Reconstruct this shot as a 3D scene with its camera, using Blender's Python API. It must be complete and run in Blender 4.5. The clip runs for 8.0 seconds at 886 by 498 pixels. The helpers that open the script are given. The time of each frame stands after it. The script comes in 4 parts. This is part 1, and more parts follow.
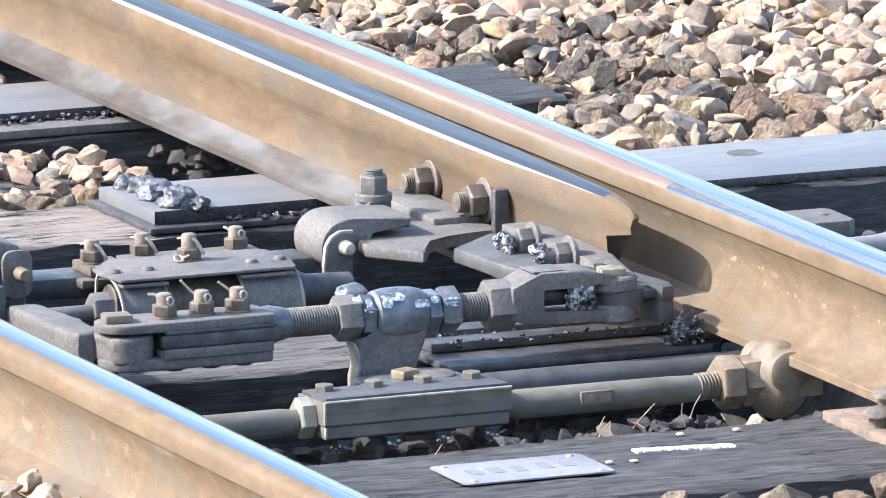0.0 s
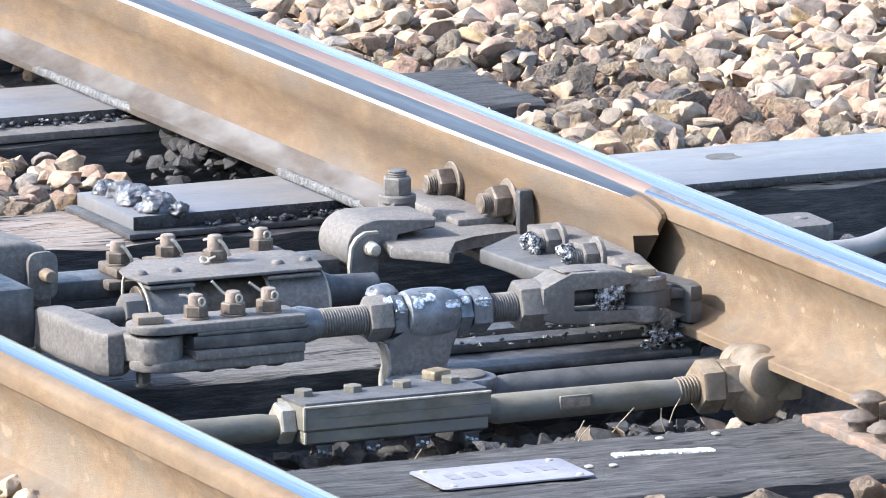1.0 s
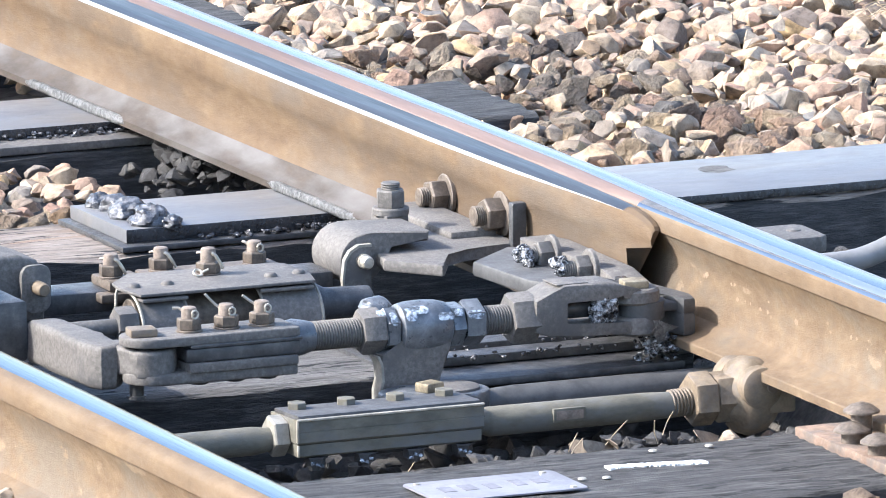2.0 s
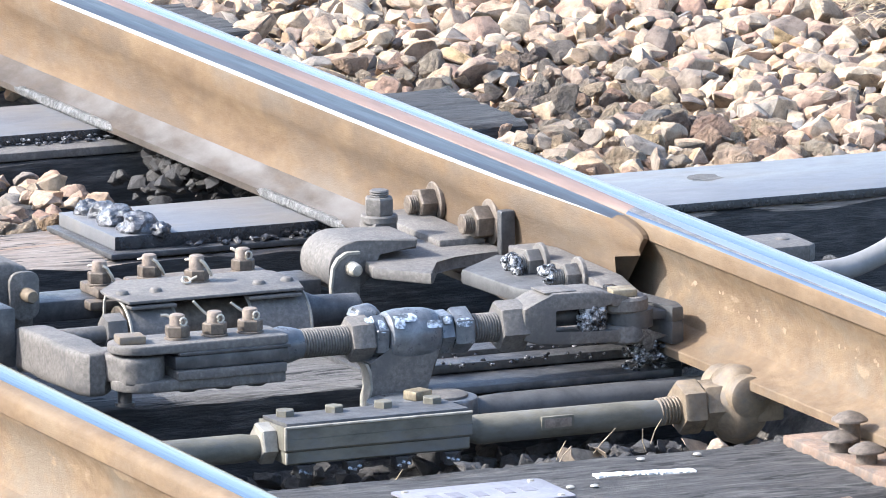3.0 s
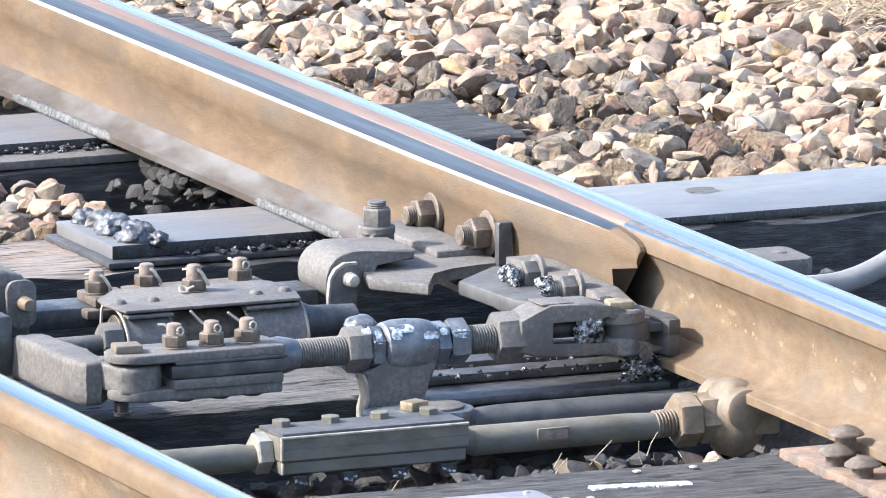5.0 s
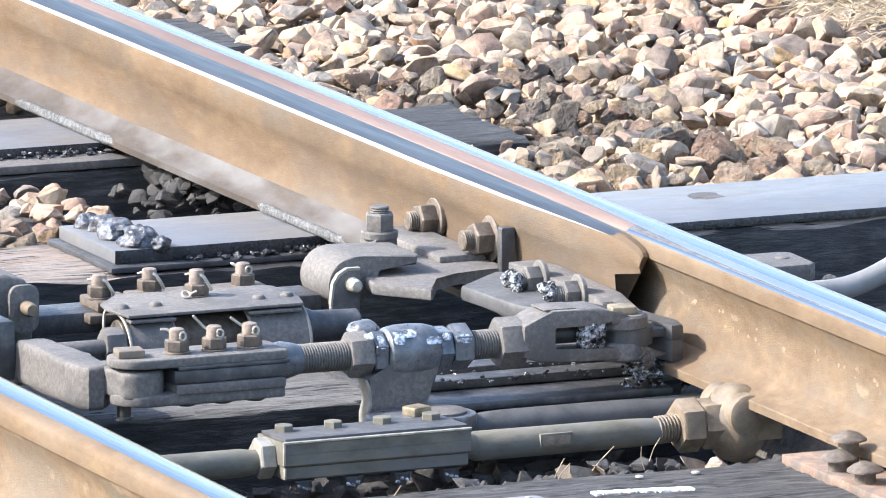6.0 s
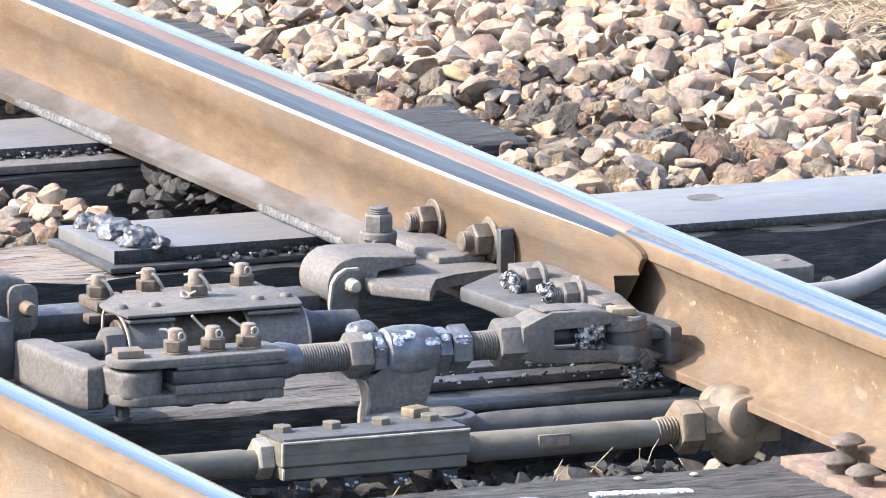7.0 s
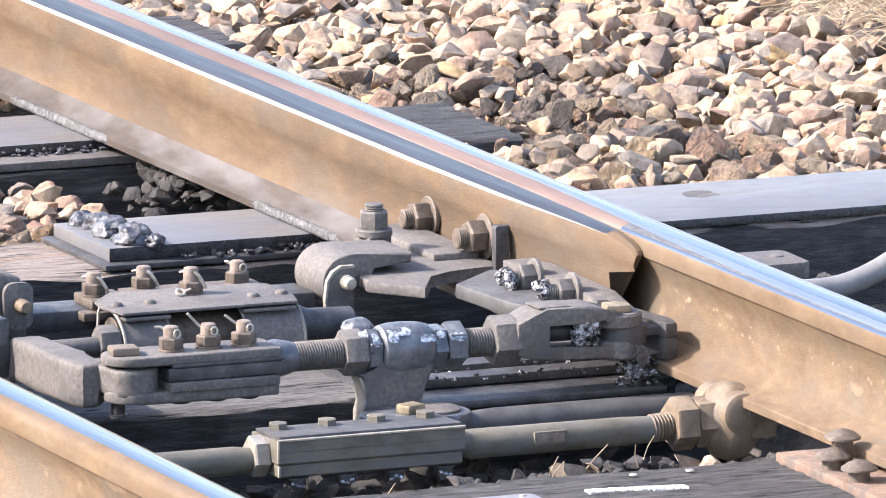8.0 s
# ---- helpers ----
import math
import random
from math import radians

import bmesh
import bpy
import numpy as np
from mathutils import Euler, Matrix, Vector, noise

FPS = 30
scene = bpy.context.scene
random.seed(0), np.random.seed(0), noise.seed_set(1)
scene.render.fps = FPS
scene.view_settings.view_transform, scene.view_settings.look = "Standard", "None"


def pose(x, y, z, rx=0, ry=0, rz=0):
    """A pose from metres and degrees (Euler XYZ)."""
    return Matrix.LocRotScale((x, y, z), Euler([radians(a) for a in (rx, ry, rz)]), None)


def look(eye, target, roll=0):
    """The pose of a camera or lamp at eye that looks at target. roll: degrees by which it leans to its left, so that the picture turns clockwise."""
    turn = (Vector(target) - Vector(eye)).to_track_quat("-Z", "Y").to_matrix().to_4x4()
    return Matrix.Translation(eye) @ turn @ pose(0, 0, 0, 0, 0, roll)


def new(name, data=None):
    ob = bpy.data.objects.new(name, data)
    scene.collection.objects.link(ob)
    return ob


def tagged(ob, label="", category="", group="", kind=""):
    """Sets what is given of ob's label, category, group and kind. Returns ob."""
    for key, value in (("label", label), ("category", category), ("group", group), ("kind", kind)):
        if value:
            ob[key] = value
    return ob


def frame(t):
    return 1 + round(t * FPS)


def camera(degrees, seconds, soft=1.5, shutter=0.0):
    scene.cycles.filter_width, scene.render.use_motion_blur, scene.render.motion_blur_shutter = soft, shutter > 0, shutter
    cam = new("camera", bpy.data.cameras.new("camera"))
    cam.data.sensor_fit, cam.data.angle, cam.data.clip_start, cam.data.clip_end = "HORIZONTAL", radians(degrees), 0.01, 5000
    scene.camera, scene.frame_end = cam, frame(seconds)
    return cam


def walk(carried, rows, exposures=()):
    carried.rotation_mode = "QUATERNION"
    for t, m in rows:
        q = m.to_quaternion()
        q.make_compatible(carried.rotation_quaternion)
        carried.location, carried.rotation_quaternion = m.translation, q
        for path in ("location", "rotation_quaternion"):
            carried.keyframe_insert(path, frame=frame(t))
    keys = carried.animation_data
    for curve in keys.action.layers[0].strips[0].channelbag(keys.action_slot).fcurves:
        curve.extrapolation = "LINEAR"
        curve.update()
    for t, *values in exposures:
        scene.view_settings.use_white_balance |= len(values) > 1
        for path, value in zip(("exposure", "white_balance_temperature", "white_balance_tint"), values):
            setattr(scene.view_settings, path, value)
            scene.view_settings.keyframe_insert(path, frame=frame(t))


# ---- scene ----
# ---- camera ----
cam = camera(4.2761, 8.0, soft=0.95)
EYE = (-4.9252, -13.1722, 2.8453)


def aim(tilt, pan, lean):
    return pose(*EYE, tilt, 0, pan) @ pose(0, 0, 0, 0, 0, lean)


walk(cam, [
    (0.0, aim(79.3524, -23.0502, -0.3142)),
    (0.5, aim(79.3585, -23.1021, -0.5141)),
    (1.0, aim(79.3744, -23.1543, -0.4336)),
    (1.5, aim(79.4124, -23.1778, -0.4924)),
    (3.0, aim(79.4723, -23.2453, -0.3408)),
    (3.5, aim(79.4838, -23.2469, -0.1608)),
    (4.0, aim(79.5000, -23.2500, 0.0)),
    (4.5, aim(79.5106, -23.2612, 0.0080)),
    (6.0, aim(79.5513, -23.2447, 0.0945)),
    (6.5, aim(79.5511, -23.2515, 0.1251)),
    (7.0, aim(79.5561, -23.2491, 0.2587)),
    (7.5, aim(79.5500, -23.2675, 0.3208)),
    (8.0, aim(79.5414, -23.2727, 0.1516)),
], exposures=[
    (0.0, 1.82, 6080, 10), (6.0, 1.86, 6200, 10), (6.5, 1.87, 6280, 11), (7.0, 1.86, 6430, 13),
    (7.5, 1.83, 6560, 15), (8.0, 1.81, 6580, 17),
])

# ---- world and sun ----
SUN_AZ = 163.0      # degrees from +x, anticlockwise: the side from which the sun shines
SUN_EL = 37.0
world = bpy.data.worlds.new("sky")
scene.world = world
world.use_nodes = True
wn = world.node_tree
wn.nodes.clear()
sky = wn.nodes.new("ShaderNodeTexSky")
sky.sky_type = "NISHITA"
sky.sun_disc = False
sky.sun_elevation = radians(SUN_EL)
sky.sun_rotation = radians(90 - SUN_AZ)
sky.dust_density = 2.2
sky.ozone_density = 1.2
bg = wn.nodes.new("ShaderNodeBackground")
bg.inputs["Strength"].default_value = 0.145
wout = wn.nodes.new("ShaderNodeOutputWorld")
wn.links.new(sky.outputs[0], bg.inputs[0])
wn.links.new(bg.outputs[0], wout.inputs[0])
sun = new("sun", bpy.data.lights.new("sun", "SUN"))
sun.data.energy = 2.75
sun.data.angle = radians(0.53)
sun.data.color = (1.0, 0.96, 0.905)
sa, se = radians(SUN_AZ), radians(SUN_EL)
sun.matrix_world = look((9 * math.cos(sa) * math.cos(se), 9 * math.sin(sa) * math.cos(se), 9 * math.sin(se)), (0, 0, 0))


# ---- materials ----
def material(name, ramp, scale=30, rough=(0.5, 0.7), metal=0.0, bump=0.3, fine=400, stretch=(1, 1, 1),
             stain=None, stain_scale=6, stain_at=(0.5, 0.62), patch=None, patch_scale=4, patch_at=(0.52, 0.6), random="", depth=0.002, spec=0.5):
    """Colour from a noise ramp, a stain at a larger scale, roughness and relief from finer noise."""
    m = bpy.data.materials.new(name)
    m.use_nodes = True
    t = m.node_tree
    t.nodes.clear()
    out = t.nodes.new("ShaderNodeOutputMaterial")
    bs = t.nodes.new("ShaderNodeBsdfPrincipled")
    t.links.new(bs.outputs[0], out.inputs[0])
    tc = t.nodes.new("ShaderNodeTexCoord")
    mp = t.nodes.new("ShaderNodeMapping")
    mp.inputs["Scale"].default_value = stretch
    t.links.new(tc.outputs["Object"], mp.inputs["Vector"])

    def nz(s, detail=8, r=0.72):
        n = t.nodes.new("ShaderNodeTexNoise")
        n.inputs["Scale"].default_value = s
        n.inputs["Detail"].default_value = detail
        n.inputs["Roughness"].default_value = r
        t.links.new(mp.outputs[0], n.inputs["Vector"])
        return n

    def cr(stops, fac):
        c = t.nodes.new("ShaderNodeValToRGB")
        e = c.color_ramp.elements
        while len(e) < len(stops):
            e.new(0.5)
        for i, (p, col) in enumerate(stops):
            e[i].position = p
            e[i].color = (*col, 1)
        t.links.new(fac, c.inputs[0])
        return c

    n1 = nz(scale)
    fac = n1.outputs[0]
    if random:
        if random == "object":
            src = t.nodes.new("ShaderNodeObjectInfo").outputs["Random"]
        else:
            src = t.nodes.new("ShaderNodeNewGeometry").outputs["Random Per Island"]
        col = cr(ramp, src)
        c2 = cr([(0.36, (0.50, 0.48, 0.47)), (0.47, (0.92, 0.86, 0.80)), (0.62, (1.26, 1.22, 1.17))], fac)
        mx = t.nodes.new("ShaderNodeMix")
        mx.data_type, mx.blend_type = "RGBA", "MULTIPLY"
        mx.inputs[0].default_value = 1.0
        t.links.new(col.outputs[0], mx.inputs[6])
        t.links.new(c2.outputs[0], mx.inputs[7])
        colour = mx.outputs[2]
    else:
        colour = cr([(0.5 + (p - 0.5) * 0.6, c) for p, c in ramp], fac).outputs[0]
    if stain:
        s = cr([(stain_at[0], (0, 0, 0)), (stain_at[1], (1, 1, 1))], nz(stain_scale, 4).outputs[0])
        mx = t.nodes.new("ShaderNodeMix")
        mx.data_type = "RGBA"
        t.links.new(s.outputs[0], mx.inputs[0])
        t.links.new(colour, mx.inputs[6])
        mx.inputs[7].default_value = (*stain, 1)
        colour = mx.outputs[2]
    if patch:
        s = cr([(patch_at[0], (0, 0, 0)), (patch_at[1], (1, 1, 1))], nz(patch_scale, 10, 0.6).outputs[0])
        mx = t.nodes.new("ShaderNodeMix")
        mx.data_type = "RGBA"
        t.links.new(s.outputs[0], mx.inputs[0])
        t.links.new(colour, mx.inputs[6])
        mx.inputs[7].default_value = (*patch, 1)
        colour = mx.outputs[2]
    t.links.new(colour, bs.inputs["Base Color"])
    n2 = nz(fine, 4)
    rr = cr([(0.35, (rough[0],) * 3), (0.65, (rough[1],) * 3)], nz(scale * 2.3, 5).outputs[0])
    t.links.new(rr.outputs[0], bs.inputs["Roughness"])
    bs.inputs["Metallic"].default_value = metal
    bs.inputs["Specular IOR Level"].default_value = spec
    if bump:
        ad = t.nodes.new("ShaderNodeMath")
        ad.operation = "ADD"
        t.links.new(n1.outputs[0], ad.inputs[0])
        t.links.new(n2.outputs[0], ad.inputs[1])
        b = t.nodes.new("ShaderNodeBump")
        b.inputs["Strength"].default_value = bump
        b.inputs["Distance"].default_value = depth
        t.links.new(ad.outputs[0], b.inputs["Height"])
        t.links.new(b.outputs[0], bs.inputs["Normal"])
    return m


RUST = material("rust_brown_rail", [(0.15, (0.102, 0.067, 0.038)), (0.5, (0.147, 0.097, 0.055)), (0.85, (0.197, 0.136, 0.079))],
                scale=22, rough=(0.6, 0.8), bump=0.35, fine=320, stretch=(1, 0.45, 1), stain=(0.165, 0.13, 0.095),
                stain_scale=3.5, stain_at=(0.42, 0.72), spec=0.3)
BLADE_RUST = material("stained_brown_blade", [(0.15, (0.095, 0.061, 0.035)), (0.5, (0.138, 0.091, 0.052)), (0.85, (0.181, 0.125, 0.072))],
                      scale=26, rough=(0.6, 0.8), bump=0.35, fine=320, stretch=(1, 0.35, 1), stain=(0.105, 0.074, 0.048),
                      stain_scale=6, stain_at=(0.50, 0.60), patch=(0.118, 0.099, 0.080), patch_scale=5.5, patch_at=(0.52, 0.72), spec=0.3)
WEB_RUST = material("dusty_flaking_web_rust", [(0.15, (0.115, 0.077, 0.046)), (0.5, (0.168, 0.116, 0.07)), (0.85, (0.225, 0.162, 0.1))],
                    scale=30, rough=(0.55, 0.75), bump=0.5, fine=320, stretch=(1, 0.6, 1), stain=(0.15, 0.118, 0.085), stain_scale=9, stain_at=(0.45, 0.6),
                    patch=(0.235, 0.175, 0.115), patch_scale=24, patch_at=(0.62, 0.66), spec=0.3)
RUST_GREY = material("oily_grey_rust", [(0.2, (0.044, 0.034, 0.025)), (0.55, (0.062, 0.047, 0.035)), (0.85, (0.082, 0.060, 0.041))],
                     scale=30, rough=(0.6, 0.8), bump=0.25, fine=300, stretch=(1, 0.4, 1), stain=(0.125, 0.115, 0.107), stain_scale=4)
POLISH = material("polished_rail_steel", [(0.25, (0.204, 0.222, 0.249)), (0.5, (0.272, 0.289, 0.313)), (0.75, (0.393, 0.410, 0.426))], scale=95, rough=(0.09, 0.24),
                  metal=1.0, bump=0.04, fine=500, stretch=(1, 0.02, 1), depth=0.0006)
POLISH_EDGE = material("worn_edge_and_glare_steel", [(0.3, (0.455, 0.455, 0.463)), (0.7, (0.577, 0.577, 0.577))], scale=60, rough=(0.32, 0.44), metal=1.0,
                       bump=0.08, fine=500, stretch=(1, 0.04, 1), depth=0.0006)
HEAD_GREY = material("speckled_grey_rail_corner", [(0.3, (0.062, 0.061, 0.061)), (0.5, (0.096, 0.092, 0.092)), (0.7, (0.148, 0.144, 0.142))], scale=220, rough=(0.4, 0.6),
                     metal=0.0, bump=0.15, fine=600, stretch=(1, 0.25, 1))
BLADE_TOP = material("dark_blade_top_steel", [(0.3, (0.036, 0.038, 0.042)), (0.7, (0.066, 0.068, 0.072))], scale=50, rough=(0.3, 0.42), metal=0.4,
                     bump=0.08, fine=400, stretch=(1, 0.05, 1), depth=0.0008)
HEAD_PINK = material("dull_rail_head_steel", [(0.3, (0.156, 0.102, 0.078)), (0.7, (0.240, 0.162, 0.126))], scale=30, rough=(0.45, 0.6),
                     metal=0.25, bump=0.1, fine=300, stretch=(1, 0.06, 1))
STEEL = material("dusty_dark_steel", [(0.25, (0.099, 0.091, 0.081)), (0.5, (0.144, 0.131, 0.118)), (0.75, (0.199, 0.181, 0.164))],
                 scale=170, rough=(0.6, 0.85), metal=0.0, bump=0.45, fine=600, stain=(0.105, 0.098, 0.092), stain_scale=14, depth=0.0012)
STEEL_OIL = material("oily_black_steel", [(0.3, (0.045, 0.045, 0.047)), (0.6, (0.085, 0.084, 0.085)), (0.8, (0.13, 0.127, 0.123))],
                     scale=40, rough=(0.3, 0.5), metal=0.2, bump=0.35, fine=600, depth=0.0014)
PLATE = material("worn_slide_plate_steel", [(0.2, (0.151, 0.151, 0.157)), (0.6, (0.196, 0.196, 0.201)), (0.85, (0.248, 0.241, 0.234))],
                 scale=14, rough=(0.38, 0.52), metal=0.25, bump=0.1, fine=500, stretch=(0.4, 1, 1), stain=(0.20, 0.19, 0.18), stain_scale=9)
BOX_GREY = material("weathered_olive_grey_steel", [(0.3, (0.112, 0.104, 0.079)), (0.5, (0.145, 0.133, 0.101)), (0.75, (0.189, 0.170, 0.130))],
                    scale=40, rough=(0.6, 0.8), metal=0.0, bump=0.25, fine=800, stain=(0.15, 0.146, 0.132), stain_scale=16, stretch=(0.5, 1, 1))
BOX_DARK = material("dark_insulation_steel", [(0.3, (0.058, 0.057, 0.057)), (0.7, (0.10, 0.098, 0.096))], scale=30, rough=(0.5, 0.7),
                    bump=0.2, fine=700)
TAN = material("rusty_tan_steel", [(0.3, (0.137, 0.104, 0.068)), (0.5, (0.204, 0.155, 0.104)), (0.75, (0.266, 0.207, 0.137))], scale=34,
               rough=(0.55, 0.8), metal=0.1, bump=0.35, fine=600, stain=(0.17, 0.14, 0.11), stain_scale=22)
RUST_RED = material("red_rust_steel", [(0.3, (0.152, 0.099, 0.068)), (0.6, (0.232, 0.161, 0.116)), (0.8, (0.288, 0.210, 0.156))], scale=40,
                    rough=(0.6, 0.85), bump=0.4, fine=500, stain=(0.14, 0.11, 0.09), stain_scale=25)
BOLT = material("rusty_grey_bolt_steel", [(0.3, (0.098, 0.078, 0.061)), (0.6, (0.16, 0.128, 0.10)), (0.8, (0.22, 0.175, 0.135))], scale=90,
                rough=(0.5, 0.75), metal=0.2, bump=0.35, fine=900, depth=0.001)
BOLT_END = material("dull_brown_bolt_end", [(0.3, (0.16, 0.125, 0.098)), (0.5, (0.24, 0.19, 0.15)), (0.75, (0.31, 0.25, 0.20))], scale=80, rough=(0.55, 0.8), metal=0.1,
                    bump=0.35, fine=700, depth=0.001)
BRIGHT = material("bright_galvanised_steel", [(0.3, (0.34, 0.30, 0.24)), (0.7, (0.56, 0.51, 0.42))], scale=60, rough=(0.3, 0.5), metal=0.4,
                  bump=0.15, fine=600)
SMEAR = material("pale_blue_grease_smear", [(0.36, (0.10, 0.11, 0.12)), (0.5, (0.27, 0.30, 0.33)), (0.64, (0.62, 0.67, 0.73))], scale=140, rough=(0.15, 0.3), metal=0.1,
                 bump=0.4, fine=300, depth=0.002)
# Pale colour for edges painted as if lit, and for the cream collar.
RIM = material("pale_lit_edge_and_collar", [(0.3, (0.243, 0.225, 0.190)), (0.7, (0.360, 0.333, 0.281))], scale=60, rough=(0.45, 0.65), metal=0.2, bump=0.2)
BRASS = material("yellowed_brass", [(0.3, (0.19, 0.155, 0.105)), (0.7, (0.40, 0.335, 0.225))], scale=60, rough=(0.4, 0.6), metal=0.4, bump=0.25)
BLUE_STEEL = material("blue_grey_greased_steel", [(0.3, (0.095, 0.102, 0.112)), (0.55, (0.15, 0.16, 0.172)), (0.8, (0.235, 0.245, 0.26))], scale=36,
                      rough=(0.25, 0.42), metal=0.3, bump=0.2, fine=500)
# Black grease; also stands in for shade on plate fronts.
GREASE_SHADE = material("black_grease_and_shade", [(0.3, (0.012, 0.012, 0.014)), (0.7, (0.035, 0.035, 0.038))], scale=60, rough=(0.12, 0.3), bump=0.5,
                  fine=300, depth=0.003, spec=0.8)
CRUST = material("dried_grey_grease", [(0.32, (0.053, 0.052, 0.050)), (0.5, (0.112, 0.110, 0.105)), (0.72, (0.247, 0.240, 0.229))], scale=120, rough=(0.3, 0.5),
                 metal=0.1, bump=0.9, fine=250, depth=0.003)
GREASE_GREY = material("wet_grey_grease", [(0.35, (0.035, 0.036, 0.04)), (0.55, (0.10, 0.102, 0.11)), (0.7, (0.24, 0.24, 0.25))], scale=60, rough=(0.1, 0.25),
                       metal=0.1, bump=0.6, fine=200, depth=0.003, spec=0.8)
SILVER = material("silver_grease_film", [(0.36, (0.012, 0.012, 0.014)), (0.5, (0.14, 0.143, 0.147)), (0.64, (0.72, 0.73, 0.75))], scale=120,
                  rough=(0.12, 0.3), metal=0.35, bump=0.9, fine=160, depth=0.004)
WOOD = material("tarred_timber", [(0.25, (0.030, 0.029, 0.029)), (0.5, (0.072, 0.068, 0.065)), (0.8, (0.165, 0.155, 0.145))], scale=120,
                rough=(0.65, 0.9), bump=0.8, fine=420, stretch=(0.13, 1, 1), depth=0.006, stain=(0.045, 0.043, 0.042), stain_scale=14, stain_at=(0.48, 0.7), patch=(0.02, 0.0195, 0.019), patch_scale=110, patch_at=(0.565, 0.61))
# Tar black, deep enough to carry the shade on sleeper sides too.
WOOD_TAR_SHADE = material("tarred_and_shaded_timber", [(0.25, (0.022, 0.022, 0.023)), (0.5, (0.046, 0.045, 0.045)), (0.8, (0.115, 0.108, 0.103))], scale=120,
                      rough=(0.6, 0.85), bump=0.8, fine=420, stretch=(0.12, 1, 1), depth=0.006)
WOOD_RUSTY = material("rust_stained_timber", [(0.25, (0.115, 0.094, 0.078)), (0.5, (0.288, 0.237, 0.198)), (0.78, (0.450, 0.381, 0.324))], scale=105,
                      rough=(0.65, 0.9), bump=0.8, fine=400, stretch=(0.10, 1, 1), depth=0.007, stain=(0.36, 0.23, 0.15), stain_scale=7,
                      stain_at=(0.5, 0.66), patch=(0.02, 0.0195, 0.019), patch_scale=110, patch_at=(0.565, 0.61))
WOOD_GREY = material("weathered_grey_timber", [(0.25, (0.065, 0.062, 0.059)), (0.5, (0.17, 0.159, 0.147)), (0.8, (0.33, 0.31, 0.287))], scale=110,
                     rough=(0.65, 0.9), bump=0.8, fine=400, stretch=(0.10, 1, 1), depth=0.007, stain=(0.09, 0.085, 0.08), stain_scale=10, stain_at=(0.46, 0.64), patch=(0.02, 0.0195, 0.019), patch_scale=110, patch_at=(0.565, 0.61))
SOIL = material("oily_and_shaded_soil", [(0.3, (0.065, 0.062, 0.060)), (0.6, (0.130, 0.122, 0.114)), (0.8, (0.195, 0.179, 0.163))], scale=25, rough=(0.7, 0.9),
                bump=1.0, fine=120, depth=0.012)
GROUND = material("gravel_ground", [(0.3, (0.10, 0.085, 0.07)), (0.6, (0.22, 0.19, 0.16)), (0.8, (0.32, 0.27, 0.22))], scale=22, rough=(0.8, 0.95),
                  bump=1.0, fine=70, depth=0.02)
STONES = [(0.0, (0.349, 0.230, 0.137)), (0.09, (0.471, 0.365, 0.247)), (0.18, (0.387, 0.253, 0.186)), (0.28, (0.235, 0.199, 0.163)), (0.38, (0.490, 0.387, 0.270)),
          (0.47, (0.416, 0.346, 0.266)), (0.55, (0.133, 0.119, 0.108)), (0.62, (0.423, 0.291, 0.203)), (0.70, (0.528, 0.447, 0.342)), (0.78, (0.330, 0.244, 0.181)),
          (0.86, (0.199, 0.189, 0.177)), (0.93, (0.377, 0.319, 0.247)), (1.0, (0.471, 0.342, 0.181))]
STONE_ONE = material("ballast_stone_piece", STONES, scale=2.6, rough=(0.75, 0.95), bump=0.9, fine=9, random="object", depth=0.07)
STONE_MANY = material("ballast_stone_mass", STONES, scale=46, rough=(0.75, 0.95), bump=0.9, fine=170, random="island", depth=0.004)
DARK_STONES = [(0.0, (0.022, 0.020, 0.020)), (0.4, (0.037, 0.035, 0.033)), (0.75, (0.062, 0.058, 0.053)), (1.0, (0.031, 0.030, 0.029))]
STONE_DARK = material("oily_shaded_ballast_mass", DARK_STONES, scale=45, rough=(0.5, 0.8), bump=0.8, fine=200, random="island", depth=0.004)
WHITE = material("flaking_white_paint", [(0.3, (0.62, 0.63, 0.62)), (0.7, (0.82, 0.83, 0.82))], scale=70, rough=(0.5, 0.7), bump=0.4, fine=300)
PLAQUE = material("dull_painted_sheet", [(0.3, (0.211, 0.203, 0.218)), (0.7, (0.281, 0.269, 0.289))], scale=25, rough=(0.35, 0.5), metal=0.1, bump=0.08)
PLAQUE_MARK = material("faded_sheet_mark", [(0.3, (0.172, 0.164, 0.178)), (0.7, (0.218, 0.209, 0.225))], scale=50, rough=(0.4, 0.6), bump=0.05)
PIPE = material("pale_grey_conduit", [(0.3, (0.167, 0.166, 0.164)), (0.7, (0.236, 0.232, 0.229))], scale=20, rough=(0.4, 0.6), bump=0.1)
STRAW = material("dry_straw", [(0.0, (0.288, 0.232, 0.152)), (0.5, (0.416, 0.352, 0.256)), (1.0, (0.496, 0.440, 0.344))], scale=20, rough=(0.7, 0.9), bump=0,
                 random="island")
FLAKE = material("pale_rust_scab", [(0.3, (0.22, 0.155, 0.098)), (0.7, (0.29, 0.215, 0.145))], scale=80, rough=(0.7, 0.9), bump=0.3)
LEAF = material("dead_leaf", [(0.3, (0.16, 0.12, 0.085)), (0.7, (0.30, 0.24, 0.17))], scale=60, rough=(0.7, 0.9), bump=0.4)


# ---- mesh helpers ----
def thing(name, at, label, category, group="", kind=""):
    ob = new(name)
    ob.empty_display_size = 0.05
    ob.location = at
    ob["base_x"], ob["base_y"], ob["base_z"] = at
    return tagged(ob, label, category, group, kind)


def base_of(ob):
    return Vector((ob["base_x"], ob["base_y"], ob["base_z"]))


def finish(name, bm, mats, sharp=0.6):
